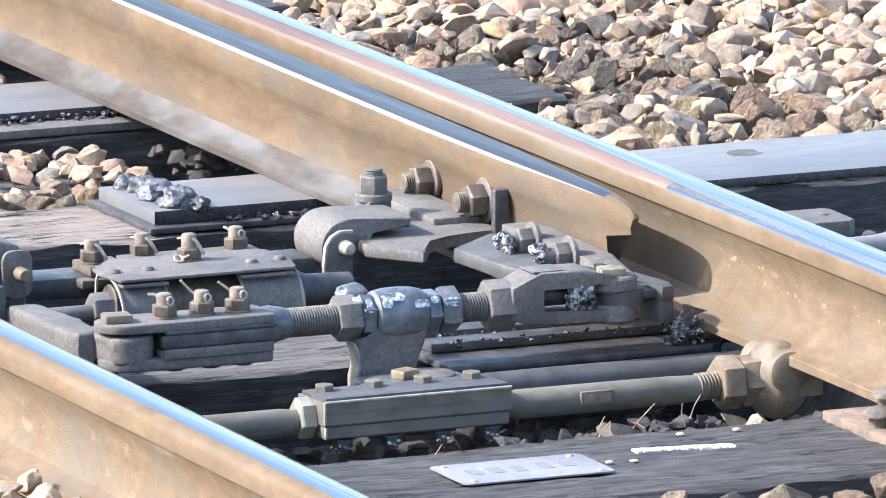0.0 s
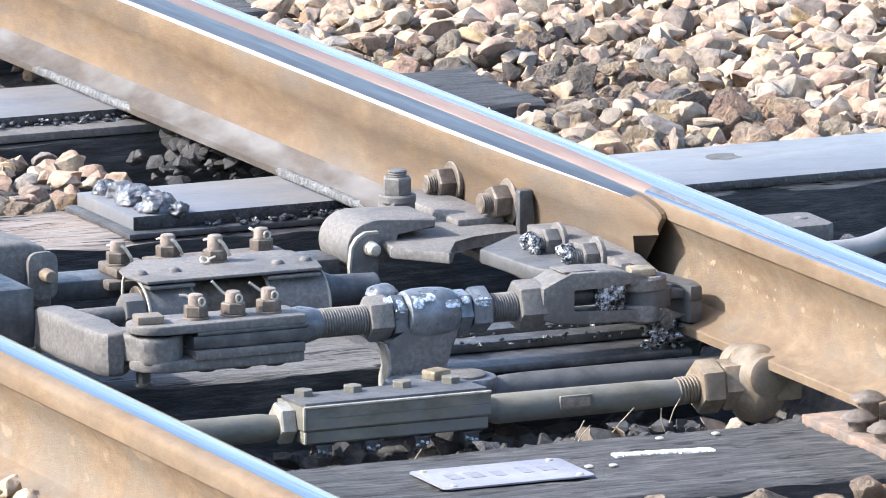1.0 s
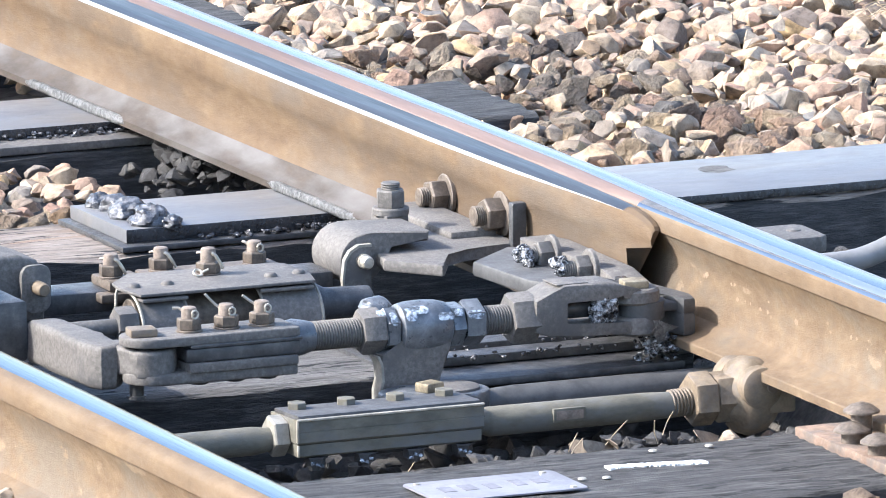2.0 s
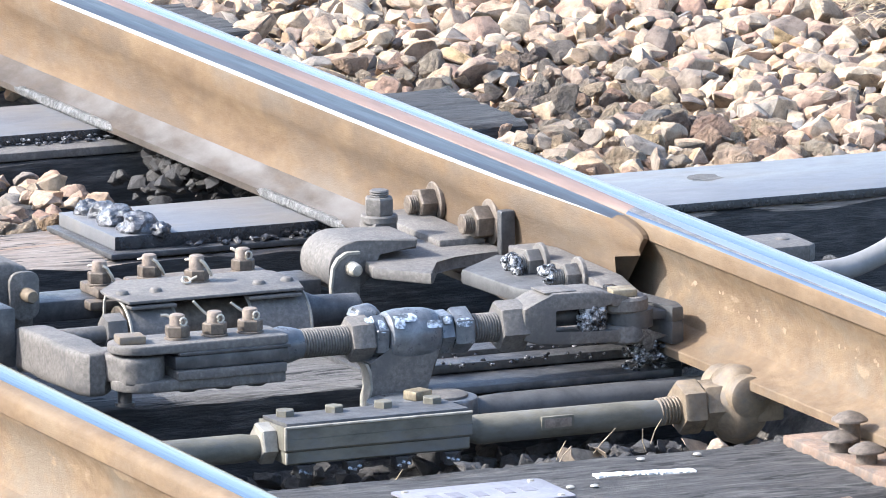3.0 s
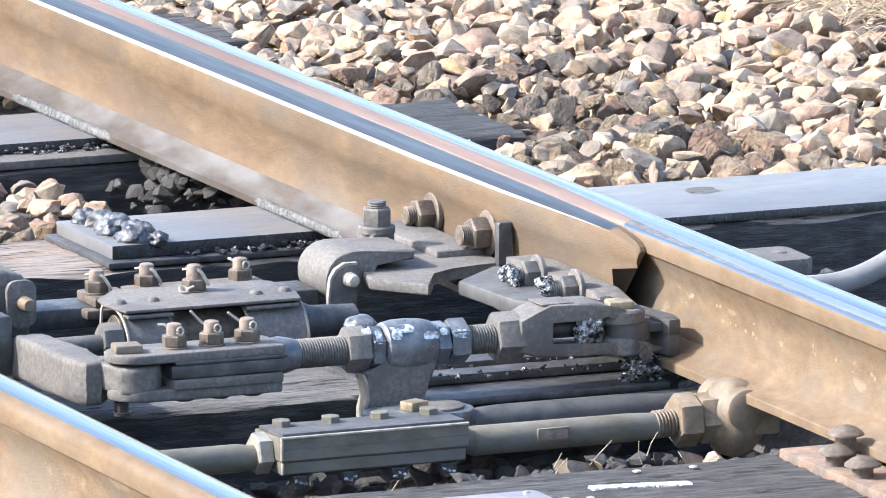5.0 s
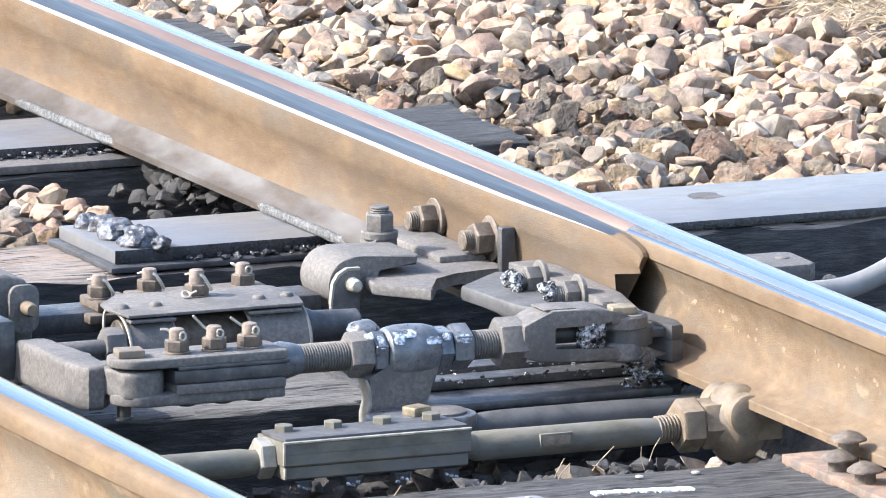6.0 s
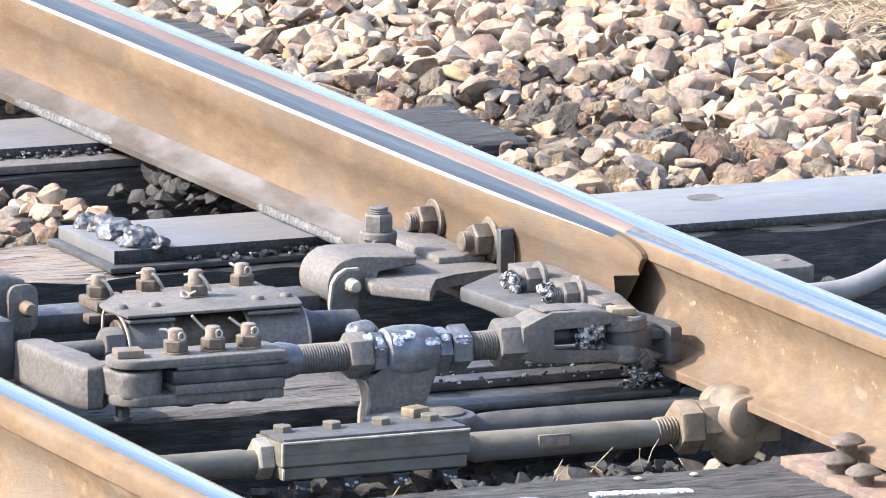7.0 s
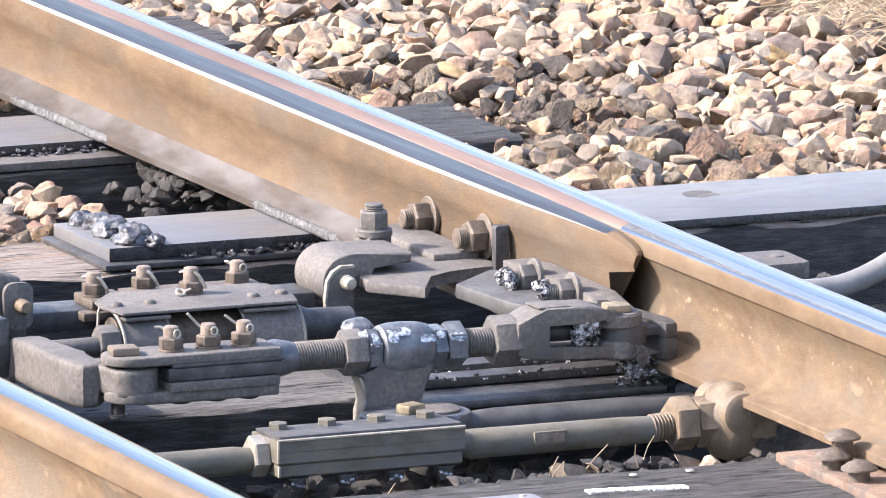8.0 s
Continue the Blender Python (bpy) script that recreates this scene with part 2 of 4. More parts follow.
    bmesh.ops.recalc_face_normals(bm, faces=bm.faces)
    for f in bm.faces:
        f.smooth = True
    for e in bm.edges:
        if len(e.link_faces) != 2 or e.calc_face_angle(0) > sharp:
            e.smooth = False
    me = bpy.data.meshes.new(name)
    bm.to_mesh(me)
    bm.free()
    for m in mats if isinstance(mats, (list, tuple)) else [mats]:
        me.materials.append(m)
    return me


def part(name, bm, mats, parent, label="", sharp=0.6):
    """One mesh object under a thing or part; the bmesh is in world metres."""
    at = base_of(parent)
    bmesh.ops.translate(bm, verts=bm.verts, vec=-at)
    ob = new(name, finish(name, bm, mats, sharp))
    ob.parent = parent
    ob["base_x"], ob["base_y"], ob["base_z"] = at
    return tagged(ob, label)


def single(name, bm, mats, at, label, category, group="", kind="", sharp=0.6):
    bmesh.ops.translate(bm, verts=bm.verts, vec=-Vector(at))
    ob = new(name, finish(name, bm, mats, sharp))
    ob.location = at
    ob["base_x"], ob["base_y"], ob["base_z"] = at
    return tagged(ob, label, category, group, kind)


def frame_of(axis):
    return Vector(axis).to_track_quat("Z", "Y").to_matrix().to_4x4()


def box(bm, x, y, z, bev=0.002, turn=None, seg=2):
    """A bevelled block from ranges; turn: a matrix about its middle."""
    c = Vector(((x[0] + x[1]) / 2, (y[0] + y[1]) / 2, (z[0] + z[1]) / 2))
    m = Matrix.Diagonal((x[1] - x[0], y[1] - y[0], z[1] - z[0], 1))
    r = bmesh.ops.create_cube(bm, size=1, matrix=m)
    vs = r["verts"]
    if bev:
        es = list({e for v in vs for e in v.link_edges})
        r = bmesh.ops.bevel(bm, geom=es, offset=bev, segments=seg, affect="EDGES", profile=0.5)
        vs = list({v for f in r["faces"] for v in f.verts} | {v for v in vs if v.is_valid})
    bmesh.ops.transform(bm, verts=vs, matrix=Matrix.Translation(c) @ (turn or Matrix()))
    return vs


def lathe(bm, at, axis, profile, seg=20, spin=0.0):
    """Rings (distance along the axis, radius), closed at both ends."""
    m = Matrix.Translation(at) @ frame_of(axis)
    rings = []
    for d, r in profile:
        rings.append([bm.verts.new(m @ Vector((r * math.cos(spin + 2 * math.pi * i / seg), r * math.sin(spin + 2 * math.pi * i / seg), d)))
                      for i in range(seg)])
    for a, b in zip(rings, rings[1:]):
        for i in range(seg):
            bm.faces.new((a[i], a[(i + 1) % seg], b[(i + 1) % seg], b[i]))
    bm.faces.new(rings[0][::-1])
    bm.faces.new(rings[-1])


def rod(bm, p0, p1, r, seg=20, bev=0.001):
    d = (Vector(p1) - Vector(p0)).length
    lathe(bm, p0, Vector(p1) - Vector(p0), [(0, r - bev), (bev, r), (d - bev, r), (d, r - bev)], seg)


def hexa(bm, at, axis, flats, height, spin=0.0):
    """A hexagon nut with chamfered ends."""
    r = flats / math.sqrt(3)
    c = height * 0.1
    lathe(bm, at, axis, [(0, r * 0.93), (c, r), (height - c, r), (height, r * 0.9)], 6, spin)


def thread(bm, p0, p1, r, pitch=0.003, seg=20):
    d = (Vector(p1) - Vector(p0)).length
    n = max(2, int(d / pitch))
    prof = [(0, r * 0.9)]
    for i in range(n):
        prof += [((i + 0.25) * d / n, r), ((i + 0.5) * d / n, r), ((i + 0.9) * d / n, r * 0.88)]
    lathe(bm, p0, Vector(p1) - Vector(p0), prof + [(d, r * 0.88)], seg)


def prism(bm, outline, low, high, axis="z", bev=0.002, seg=2):
    """An outline in two axes, drawn out along the third, with rounded edges."""
    order = {"x": lambda u, v, w: (w, u, v), "y": lambda u, v, w: (u, w, v), "z": lambda u, v, w: (u, v, w)}[axis]
    a = [bm.verts.new(order(u, v, low)) for u, v in outline]
    b = [bm.verts.new(order(u, v, high)) for u, v in outline]
    n = len(a)
    fs = [bm.faces.new(a), bm.faces.new(b)]
    fs += [bm.faces.new((a[i], a[(i + 1) % n], b[(i + 1) % n], b[i])) for i in range(n)]
    if bev:
        es = list({e for f in fs[:2] for e in f.edges})
        bmesh.ops.bevel(bm, geom=es, offset=bev, segments=seg, affect="EDGES", profile=0.5)


def round_rect(u0, u1, v0, v1, r, n=5):
    pts = []
    for cu, cv, a in ((u1 - r, v1 - r, 0), (u0 + r, v1 - r, 90), (u0 + r, v0 + r, 180), (u1 - r, v0 + r, 270)):
        pts += [(cu + r * math.cos(radians(a + 90 * i / n)), cv + r * math.sin(radians(a + 90 * i / n))) for i in range(n + 1)]
    return pts


def tube(bm, pts, r, seg=12):
    pts = [Vector(p) for p in pts]
    rings = []
    for i, p in enumerate(pts):
        d = pts[min(i + 1, len(pts) - 1)] - pts[max(i - 1, 0)]
        m = Matrix.Translation(p) @ frame_of(d)
        rings.append([bm.verts.new(m @ Vector((r * math.cos(2 * math.pi * k / seg), r * math.sin(2 * math.pi * k / seg), 0))) for k in range(seg)])
    for a, b in zip(rings, rings[1:]):
        for k in range(seg):
            bm.faces.new((a[k], a[(k + 1) % seg], b[(k + 1) % seg], b[k]))
    bm.faces.new(rings[0][::-1])
    bm.faces.new(rings[-1])


def lump(bm, at, size, rng, squash=0.6, n=2, rough=0.35):
    """An uneven lump of grease or soil."""
    r = bmesh.ops.create_icosphere(bm, subdivisions=n, radius=1)
    off = Vector((rng.uniform(-50, 50), rng.uniform(-50, 50), rng.uniform(-50, 50)))
    for v in r["verts"]:
        k = 1 + rough * noise.noise(v.co * 1.7 + off) + rough * 0.5 * noise.noise(v.co * 4 + off)
        v.co = Vector((v.co.x * k * size, v.co.y * k * size, v.co.z * k * size * squash)) + Vector(at)


def smear(bm, x, y, z, radius, a0, a1, w, rng):
    """A thin uneven film on a round bar along x, from angle a0 to a1 (0 upwards, 90 towards -y)."""
    n = 12
    rows = []
    for i in range(n + 1):
        a = radians(a0 + (a1 - a0) * i / n)
        k = math.sin(math.pi * min(0.97, max(0.03, i / n))) ** 0.2
        l, r = -w * k * rng.uniform(0.42, 0.5), w * k * rng.uniform(0.42, 0.5)
        rows.append([bm.verts.new((x + u, y - math.sin(a) * q, z + math.cos(a) * q)) for u, q in ((l, radius), (l * 0.6, radius + 0.0004), (r * 0.6, radius + 0.0004), (r, radius))])
    for p, q in zip(rows, rows[1:]):
        for i in range(3):
            bm.faces.new((p[i], p[i + 1], q[i + 1], q[i]))


def loft(bm, sections, mat_of=None):
    """Closed sections of equal count, joined in a row, with both ends closed."""
    rings = [[bm.verts.new(p) for p in s] for s in sections]
    n = len(rings[0])
    for a, b in zip(rings, rings[1:]):
        for i in range(n):
            f = bm.faces.new((a[i], a[(i + 1) % n], b[(i + 1) % n], b[i]))
            if mat_of:
                f.material_index = mat_of(i)
    bm.faces.new(rings[0][::-1])
    bm.faces.new(rings[-1])

# ---- ground and ballast ----
GZ = 0.022          # underside of the rails


def bed(x, y):
    """Height of the ballast surface."""
    if x > 1.16:
        if 0.30 < y < 1.0:
            return -0.15
        return -0.035 if y > 1.2 else -0.02
    if x < -0.10:
        return 0.026
    if y < -0.76:
        return -0.03
    if y < 0.10:
        return -0.10 + (0.075 if y < -0.36 and x > 0.6 else 0.0)
    if 0.36 < y < 1.0:
        return -0.13
    if 1.25 < y < 1.76:
        return -0.035 if x < 0.885 else -0.075
    return -0.05


def build_ground():
    xs = [-600, -120, -30, -8, -4] + [-2.5 + 0.06 * i for i in range(101)] + [4.5, 8, 30, 120, 600]
    ys = [-600, -120, -30, -16, -8, -4] + [-2.5 + 0.06 * i for i in range(118)] + [5.5, 8, 30, 120, 600]
    bm = bmesh.new()
    grid = [[bm.verts.new((x, y, bed(x, y) - 0.018 + 0.012 * noise.noise(Vector((x * 9, y * 9, 0))))) for y in ys] for x in xs]
    for i in range(len(xs) - 1):
        for j in range(len(ys) - 1):
            f = bm.faces.new((grid[i][j], grid[i + 1][j], grid[i + 1][j + 1], grid[i][j + 1]))
            cx, cy = (xs[i] + xs[i + 1]) / 2, (ys[j] + ys[j + 1]) / 2
            # Dark soil beyond the far rail too, where it paints the rail's shade.
            f.material_index = 1 if (-0.1 < cx < 1.16 and -0.7 < cy < 8) or (1.1 < cx < 2.4 and 0.3 < cy < 1.0) else 0
    return single("ground", bm, [GROUND, SOIL], (0, 0, -0.05), "gravel under the track, with soil dark from oil and painted shade", "ground", kind="structure")


ground = build_ground()


def stone_mesh(rng, name):
    """A crushed stone about 1 across: the hull of a few scattered points, its edges worn."""
    bm = bmesh.new()
    sx, sy, sz = rng.uniform(0.8, 1.12), rng.uniform(0.66, 0.95), rng.uniform(0.46, 0.74)
    n = rng.choice((12, 14, 16, 18, 20))
    for i in range(n):
        v = Vector((rng.gauss(0, 1), rng.gauss(0, 1), rng.gauss(0, 1))).normalized()
        k = rng.uniform(0.42, 0.56)
        bm.verts.new((v.x * sx * k, v.y * sy * k, v.z * sz * k))
    r = bmesh.ops.convex_hull(bm, input=bm.verts)
    bmesh.ops.delete(bm, geom=[g for g in r["geom_interior"] if isinstance(g, bmesh.types.BMVert)], context="VERTS")
    bmesh.ops.dissolve_limit(bm, angle_limit=0.34, verts=bm.verts, edges=bm.edges)
    bmesh.ops.bevel(bm, geom=list(bm.edges), offset=0.024, segments=1, affect="EDGES", profile=0.5)
    bmesh.ops.triangulate(bm, faces=bm.faces)
    bmesh.ops.subdivide_edges(bm, edges=[e for e in bm.edges if e.calc_length() > 0.17], cuts=1, use_grid_fill=False)
    bmesh.ops.triangulate(bm, faces=bm.faces)
    off = Vector((rng.uniform(-40, 40), rng.uniform(-40, 40), rng.uniform(-40, 40)))
    for v in bm.verts:
        v.co *= 1 + 0.20 * noise.noise(v.co * 2.4 + off) + 0.13 * noise.noise(v.co * 6 + off)
    for f in bm.faces:
        f.smooth = True
    bmesh.ops.recalc_face_normals(bm, faces=bm.faces)
    me = bpy.data.meshes.new(name)
    bm.to_mesh(me)
    bm.free()
    me.set_sharp_from_angle(angle=0.42)
    return me


def in_timber(x, y):
    return any(y0 - 0.015 < y < y1 + 0.015 and x0 - 0.02 < x < x1 + 0.02 for x0, x1, y0, y1 in TIMBERS)


TIMBERS = [(-0.55, 1.62, -0.765, -0.437), (-0.75, 1.10, 0.10, 0.36), (-0.75, 2.9, 1.0, 1.25), (-0.55, 1.61, 1.74, 2.05),
           (-0.55, 1.555, 2.62, 2.90), (-0.55, 1.62, -1.50, -1.25)]


def scatter():
    rng = random.Random(11)
    kinds = [stone_mesh(rng, "stone") for _ in range(36)]
    shapes = []
    for me in kinds:
        co = np.zeros(len(me.vertices) * 3)
        me.vertices.foreach_get("co", co)
        shapes.append((co.reshape(-1, 3), [tuple(p.vertices) for p in me.polygons]))
        me.materials.append(STONE_ONE)
    masses = {"light": ([], [], 0), "dark": ([], [], 0)}
    pieces = 0

    def place(x, y, z, size, mass, as_piece=False):
        nonlocal pieces
        i = rng.randrange(len(kinds))
        m = pose(x, y, z, rng.uniform(-28, 28), rng.uniform(-28, 28), rng.uniform(0, 360)) @ Matrix.Scale(size, 4)
        if mass == "grey":
            ob = new("stone", kinds[i].copy())
            ob.data.materials[0] = WOOD_GREY
            ob.parent = ground
            ob.matrix_basis = Matrix.Translation((0, 0, 0.05)) @ m
            return
        if as_piece and pieces < 300:
            pieces += 1
            ob = new("stone", kinds[i])
            ob.parent = ground
            ob.matrix_basis = Matrix.Translation((0, 0, 0.05)) @ m
            return
        vs, fs, n = masses[mass]
        a = np.array(m)
        co = shapes[i][0] @ a[:3, :3].T + a[:3, 3]
        vs.append(co)
        fs.extend(tuple(k + n for k in f) for f in shapes[i][1])
        masses[mass] = (vs, fs, n + len(co))

    def field(x0, x1, y0, y1, step, sizes, mass, dz=0.0, pick=None, skip=None, hills=0.014):
        y = y0
        while y < y1:
            x = x0
            while x < x1:
                px, py = x + rng.uniform(-0.5, 0.5) * step, y + rng.uniform(-0.5, 0.5) * step
                s = rng.choice(sizes) * rng.uniform(0.85, 1.15)
                if not in_timber(px, py) and not (skip and skip(px, py)):
                    z = bed(px, py) + dz + s * 0.12 + hills * noise.noise(Vector((px * 7, py * 7, 3.0)))
                    place(px, py, z, s, mass, bool(pick and pick(px, py)))
                x += step
            y += step

    # the shoulder beyond the far rail, seen best
    wide = [0.030, 0.035, 0.039, 0.043, 0.047, 0.053, 0.061, 0.078]
    seen = lambda x, y: 1.22 < x < 1.95 and 1.28 < y < 2.35
    field(1.16, 2.95, 1.27, 3.5, 0.038, [0.036, 0.042, 0.05], "light", dz=-0.006)
    field(1.18, 2.95, 1.28, 3.5, 0.040, wide, "light", dz=0.014, pick=lambda x, y: seen(x, y) and rng.random() < 0.55)
    # outside the near rail, and before the first timber
    field(-1.3, -0.11, -2.0, 1.0, 0.05, wide, "light", dz=0.006)
    field(0.42, 1.25, -1.25, -0.79, 0.042, wide, "light", dz=0.012, pick=lambda x, y: y > -0.93)
    field(1.17, 2.4, -1.25, 0.3, 0.05, wide, "light", dz=-0.004)
    field(-0.1, 0.42, -1.25, -0.79, 0.05, wide, "light", dz=-0.02)
    # the crib behind the slide plates: pale stones, then black clumps
    field(0.05, 0.885, 1.26, 1.74, 0.042, wide[1:6], "light", dz=0.02, pick=lambda x, y: x > 0.45)
    field(0.89, 1.13, 1.27, 1.73, 0.026, [0.022, 0.03, 0.036, 0.045], "dark", dz=-0.03, hills=0.02)
    for k in range(110):
        a = rng.gauss(0, 1)
        place(1.03 + 0.04 * a, 1.56 + rng.uniform(-0.14, 0.12), -0.03 + 0.045 * math.exp(-a * a) * rng.random() + 0.01, rng.choice((0.02, 0.028, 0.036, 0.045)), "dark")
    field(0.05, 1.02, 2.06, 2.62, 0.045, wide, "light", dz=0.01)
    field(0.05, 1.02, 2.91, 4.2, 0.06, wide, "light", dz=0.01)
    # the oily cribs round the rods
    field(0.05, 1.02, 0.38, 0.99, 0.05, [0.035, 0.045, 0.055], "dark")
    field(0.05, 1.05, -0.36, 0.09, 0.05, [0.035, 0.045, 0.055], "dark")
    field(0.62, 1.04, -0.425, -0.36, 0.03, [0.026, 0.034, 0.042], "dark", dz=0.004)
    # Dark stones in this pit paint the shade beside the far rail.
    field(1.17, 2.5, 0.3, 1.0, 0.06, [0.04, 0.05, 0.06], "dark")
    for x, y, z, s in ((0.912, -0.415, -0.012, 0.05), (1.03, -0.42, -0.012, 0.028)):
        place(x, y, z, s, "light", True)
    place(1.60, 0.722, -0.030, 0.055, "grey", True)
    for x, y, z, s in ((-0.104, -0.617, 0.046, 0.046), (-0.142, -0.636, 0.044, 0.058), (-0.120, -0.705, 0.046, 0.055), (-0.155, -0.700, 0.040, 0.06), (-0.098, -0.742, 0.045, 0.03)):
        place(x, y, z, s, "light", True)
    for key, (name, mat, label) in {"light": ("ballast", STONE_MANY, "loose tan and grey crushed stone ballast"),
                                    "dark": ("oily_ballast", STONE_DARK, "black crushed stone, oil-soaked between the rails, dark as painted shade beyond")}.items():
        vs, fs, n = masses[key]
        me = bpy.data.meshes.new(name)
        me.from_pydata(np.concatenate(vs).tolist(), [], fs)
        me.materials.append(mat)
        me.polygons.foreach_set("use_smooth", np.ones(len(me.polygons), dtype=bool))
        me.set_sharp_from_angle(angle=0.42)
        tagged(new(name, me), label, "ballast", kind="stuff")


# ---- timbers ----
def timber(x0, x1, y0, y1, mat, seed, label, top=0.0, depth=0.16):
    """A worn sleeper: a closed section drawn along x, with splits and rounded arrises."""
    bm = bmesh.new()
    m = 56
    secs = []
    n = int((x1 - x0) / 0.012)
    for i in range(n + 1):
        x = x0 + (x1 - x0) * i / n
        ring = []
        for j in range(m + 1):
            v = j / m
            y = y0 + (y1 - y0) * v
            edge = min(v, 1 - v) * (y1 - y0)
            worn = 0.016 + 0.012 * noise.noise(Vector((x * 7, seed, 2.0)))
            z = top - (0.007 + 0.005 * noise.noise(Vector((x * 13, seed, 7.0)))) * max(0, 1 - edge / worn) ** 2
            z += 0.0028 * noise.noise(Vector((x * 2.2 + seed, y * 60, seed))) + 0.002 * noise.noise(Vector((x * 9, y * 25, seed + 5)))
            crack = noise.noise(Vector((x * 1.4, y * 34, seed + 9)))
            z -= 0.010 * max(0, crack - 0.35)
            split = abs(noise.noise(Vector((x * 4.0, y * 48, seed + 21))))
            z -= 0.0045 * max(0, 1 - split * 8) * max(0, 0.4 + noise.noise(Vector((x * 5, y * 12, seed + 31))))
            z += 0.0014 * noise.noise(Vector((x * 16, y * 130, seed + 2)))
            y += 0.004 * noise.noise(Vector((x * 8, seed, v))) if j in (0, m) else 0
            ring.append((x, y, z))
        ring += [(x, y1, top - depth), (x, y0, top - depth)]
        secs.append(ring)
    # Sides and underside get the blacker wood: shade put into the colour.
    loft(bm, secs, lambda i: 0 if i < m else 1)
    return single("sleeper", bm, [mat, WOOD_TAR_SHADE], ((x0 + x1) / 2, (y0 + y1) / 2, top - depth), label, "sleeper", "timber sleepers", sharp=0.9)


TIMBER_LOOK = [(WOOD, "black tarred timber sleeper with a metal plaque"), (WOOD_GREY, "weathered grey timber sleeper below the switch rods"),
               (WOOD_RUSTY, "rust-stained timber sleeper under the slide plate"), (WOOD_TAR_SHADE, "dark tarred timber sleeper with greasy slide plates"),
               (WOOD, "dark timber sleeper end among the ballast"), (WOOD, "dark tarred timber sleeper")]
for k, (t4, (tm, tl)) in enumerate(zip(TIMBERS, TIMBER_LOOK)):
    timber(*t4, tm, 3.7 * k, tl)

# ---- rails ----
SIDE = [(0.0635, 0), (0.0635, 0.010), (0.0625, 0.0115), (0.034, 0.0195), (0.018, 0.028), (0.0140, 0.042), (0.0122, 0.060), (0.0132, 0.086),
        (0.0172, 0.1000), (0.0236, 0.1120), (0.0278, 0.1208), (0.0322, 0.1222), (0.0325, 0.1265), (0.0325, 0.139), (0.0312, 0.1440),
        (0.0280, 0.1478), (0.0235, 0.1502), (0.0160, 0.1519), (0.0085, 0.1528)]
RAIL = [(-u, z) for u, z in SIDE] + [(0, 0.153)] + SIDE[::-1]


def stock_rail(name, cx, polish, dull, label):
    """polish, dull: ranges across the head of worn and unworn top, for each stretch along y."""
    bm = bmesh.new()
    ys = [-40, -14, -3, -1.5, -0.5, -0.2, 0.02, 0.1, 0.2, 0.3, 0.4, 0.5, 1.5, 3, 6, 14, 40]
    secs = [[(cx + u, y, GZ + z) for u, z in RAIL] for y in ys]
    if cx > 1:  # the worn band starts further across the head where the blade lies against it
        for y, s in zip(ys, secs):
            b = -float(np.interp(y, (-1.5, -0.5, -0.2, 0.02, 0.2, 0.5), (0.0272, 0.0265, 0.0255, 0.0235, 0.017, 0.0088)))
            for q, u in ((16, (b - 0.028) / 2), (17, b), (18, b / 2)):
                s[q] = (cx + u, y, GZ + float(np.interp(-u, [p[0] for p in SIDE[:14:-1]], [p[1] for p in SIDE[:14:-1]])))
    rings = [[bm.verts.new(p) for p in s] for s in secs]
    n = len(RAIL)
    for k, (a, b) in enumerate(zip(rings, rings[1:])):
        for i in range(n):
            f = bm.faces.new((a[i], a[(i + 1) % n], b[(i + 1) % n], b[i]))
            u = (RAIL[i][0] + RAIL[(i + 1) % n][0]) / 2
            z = (RAIL[i][1] + RAIL[(i + 1) % n][1]) / 2
            near = 0 if ys[k] < 0.02 else 1 if ys[k] < 0.2 else 2
            if cx > 1 and (i in (15, 16) or i == 14 and ys[k] > 0.15):
                f.material_index = 2 if ys[k] > 0.15 else 5
            elif z < 0.118:
                f.material_index = 6
            # Paler, rougher steel on two crown bands paints in bright reflections.
            elif cx > 1 and i in (17, 21):
                f.material_index = 4
            elif z > 0.1435:
                f.material_index = 1 if polish[near][0] < u < polish[near][1] else 2 if dull[near][0] < u < dull[near][1] else 0
    bm.faces.new(rings[0][::-1])
    bm.faces.new(rings[-1])
    return single(name, bm, [RUST, POLISH, HEAD_PINK, RUST_GREY, POLISH_EDGE, HEAD_GREY, WEB_RUST], (cx, 0, GZ), label, "rail", "running rails", sharp=0.5)


far_rail = stock_rail("stock_rail", 1.0995, ((-0.030, 0.0315),) * 3, ((0, 0),) * 3,
                      "rusty brown steel stock rail with a shiny running top")


def rust_flakes():
    """Pale scabs where the rust has flaked from the web."""
    r = random.Random(77)
    bm = bmesh.new()
    for k in range(30):
        y, z, s = r.uniform(-0.62, 0.05), r.uniform(0.083, 0.108), r.uniform(0.0015, 0.0055)
        n = r.randint(6, 9)
        prism(bm, [(y + s * r.uniform(0.5, 1.3) * math.cos(6.283 * i / n), z + 0.8 * s * r.uniform(0.5, 1.2) * math.sin(6.283 * i / n)) for i in range(n)],
              1.0995 - float(np.interp(z - GZ, (0.060, 0.086), (0.0122, 0.0132))) - 0.0004, 1.0885, axis="x", bev=0)
    tagged(part("rust_flake", bm, FLAKE, far_rail, "pale flaked rust scabs"), kind="stuff")


rust_flakes()
near_rail = stock_rail("stock_rail", -0.0325, ((-0.0125, 0.0325),) * 3, ((0, 0),) * 3,
                       "rusty brown steel rail with a narrow polished top band")

# ---- switch blades ----
# y, gauge face x, top z of the blade from its toe to its heel
BLADE = [(0.125, 1.053, 0.147), (0.128, 1.052, 0.152), (0.138, 1.050, 0.1575), (0.160, 1.047, 0.1630), (0.195, 1.044, 0.1665), (0.25, 1.040, 0.1680), (0.32, 1.036, 0.1690),
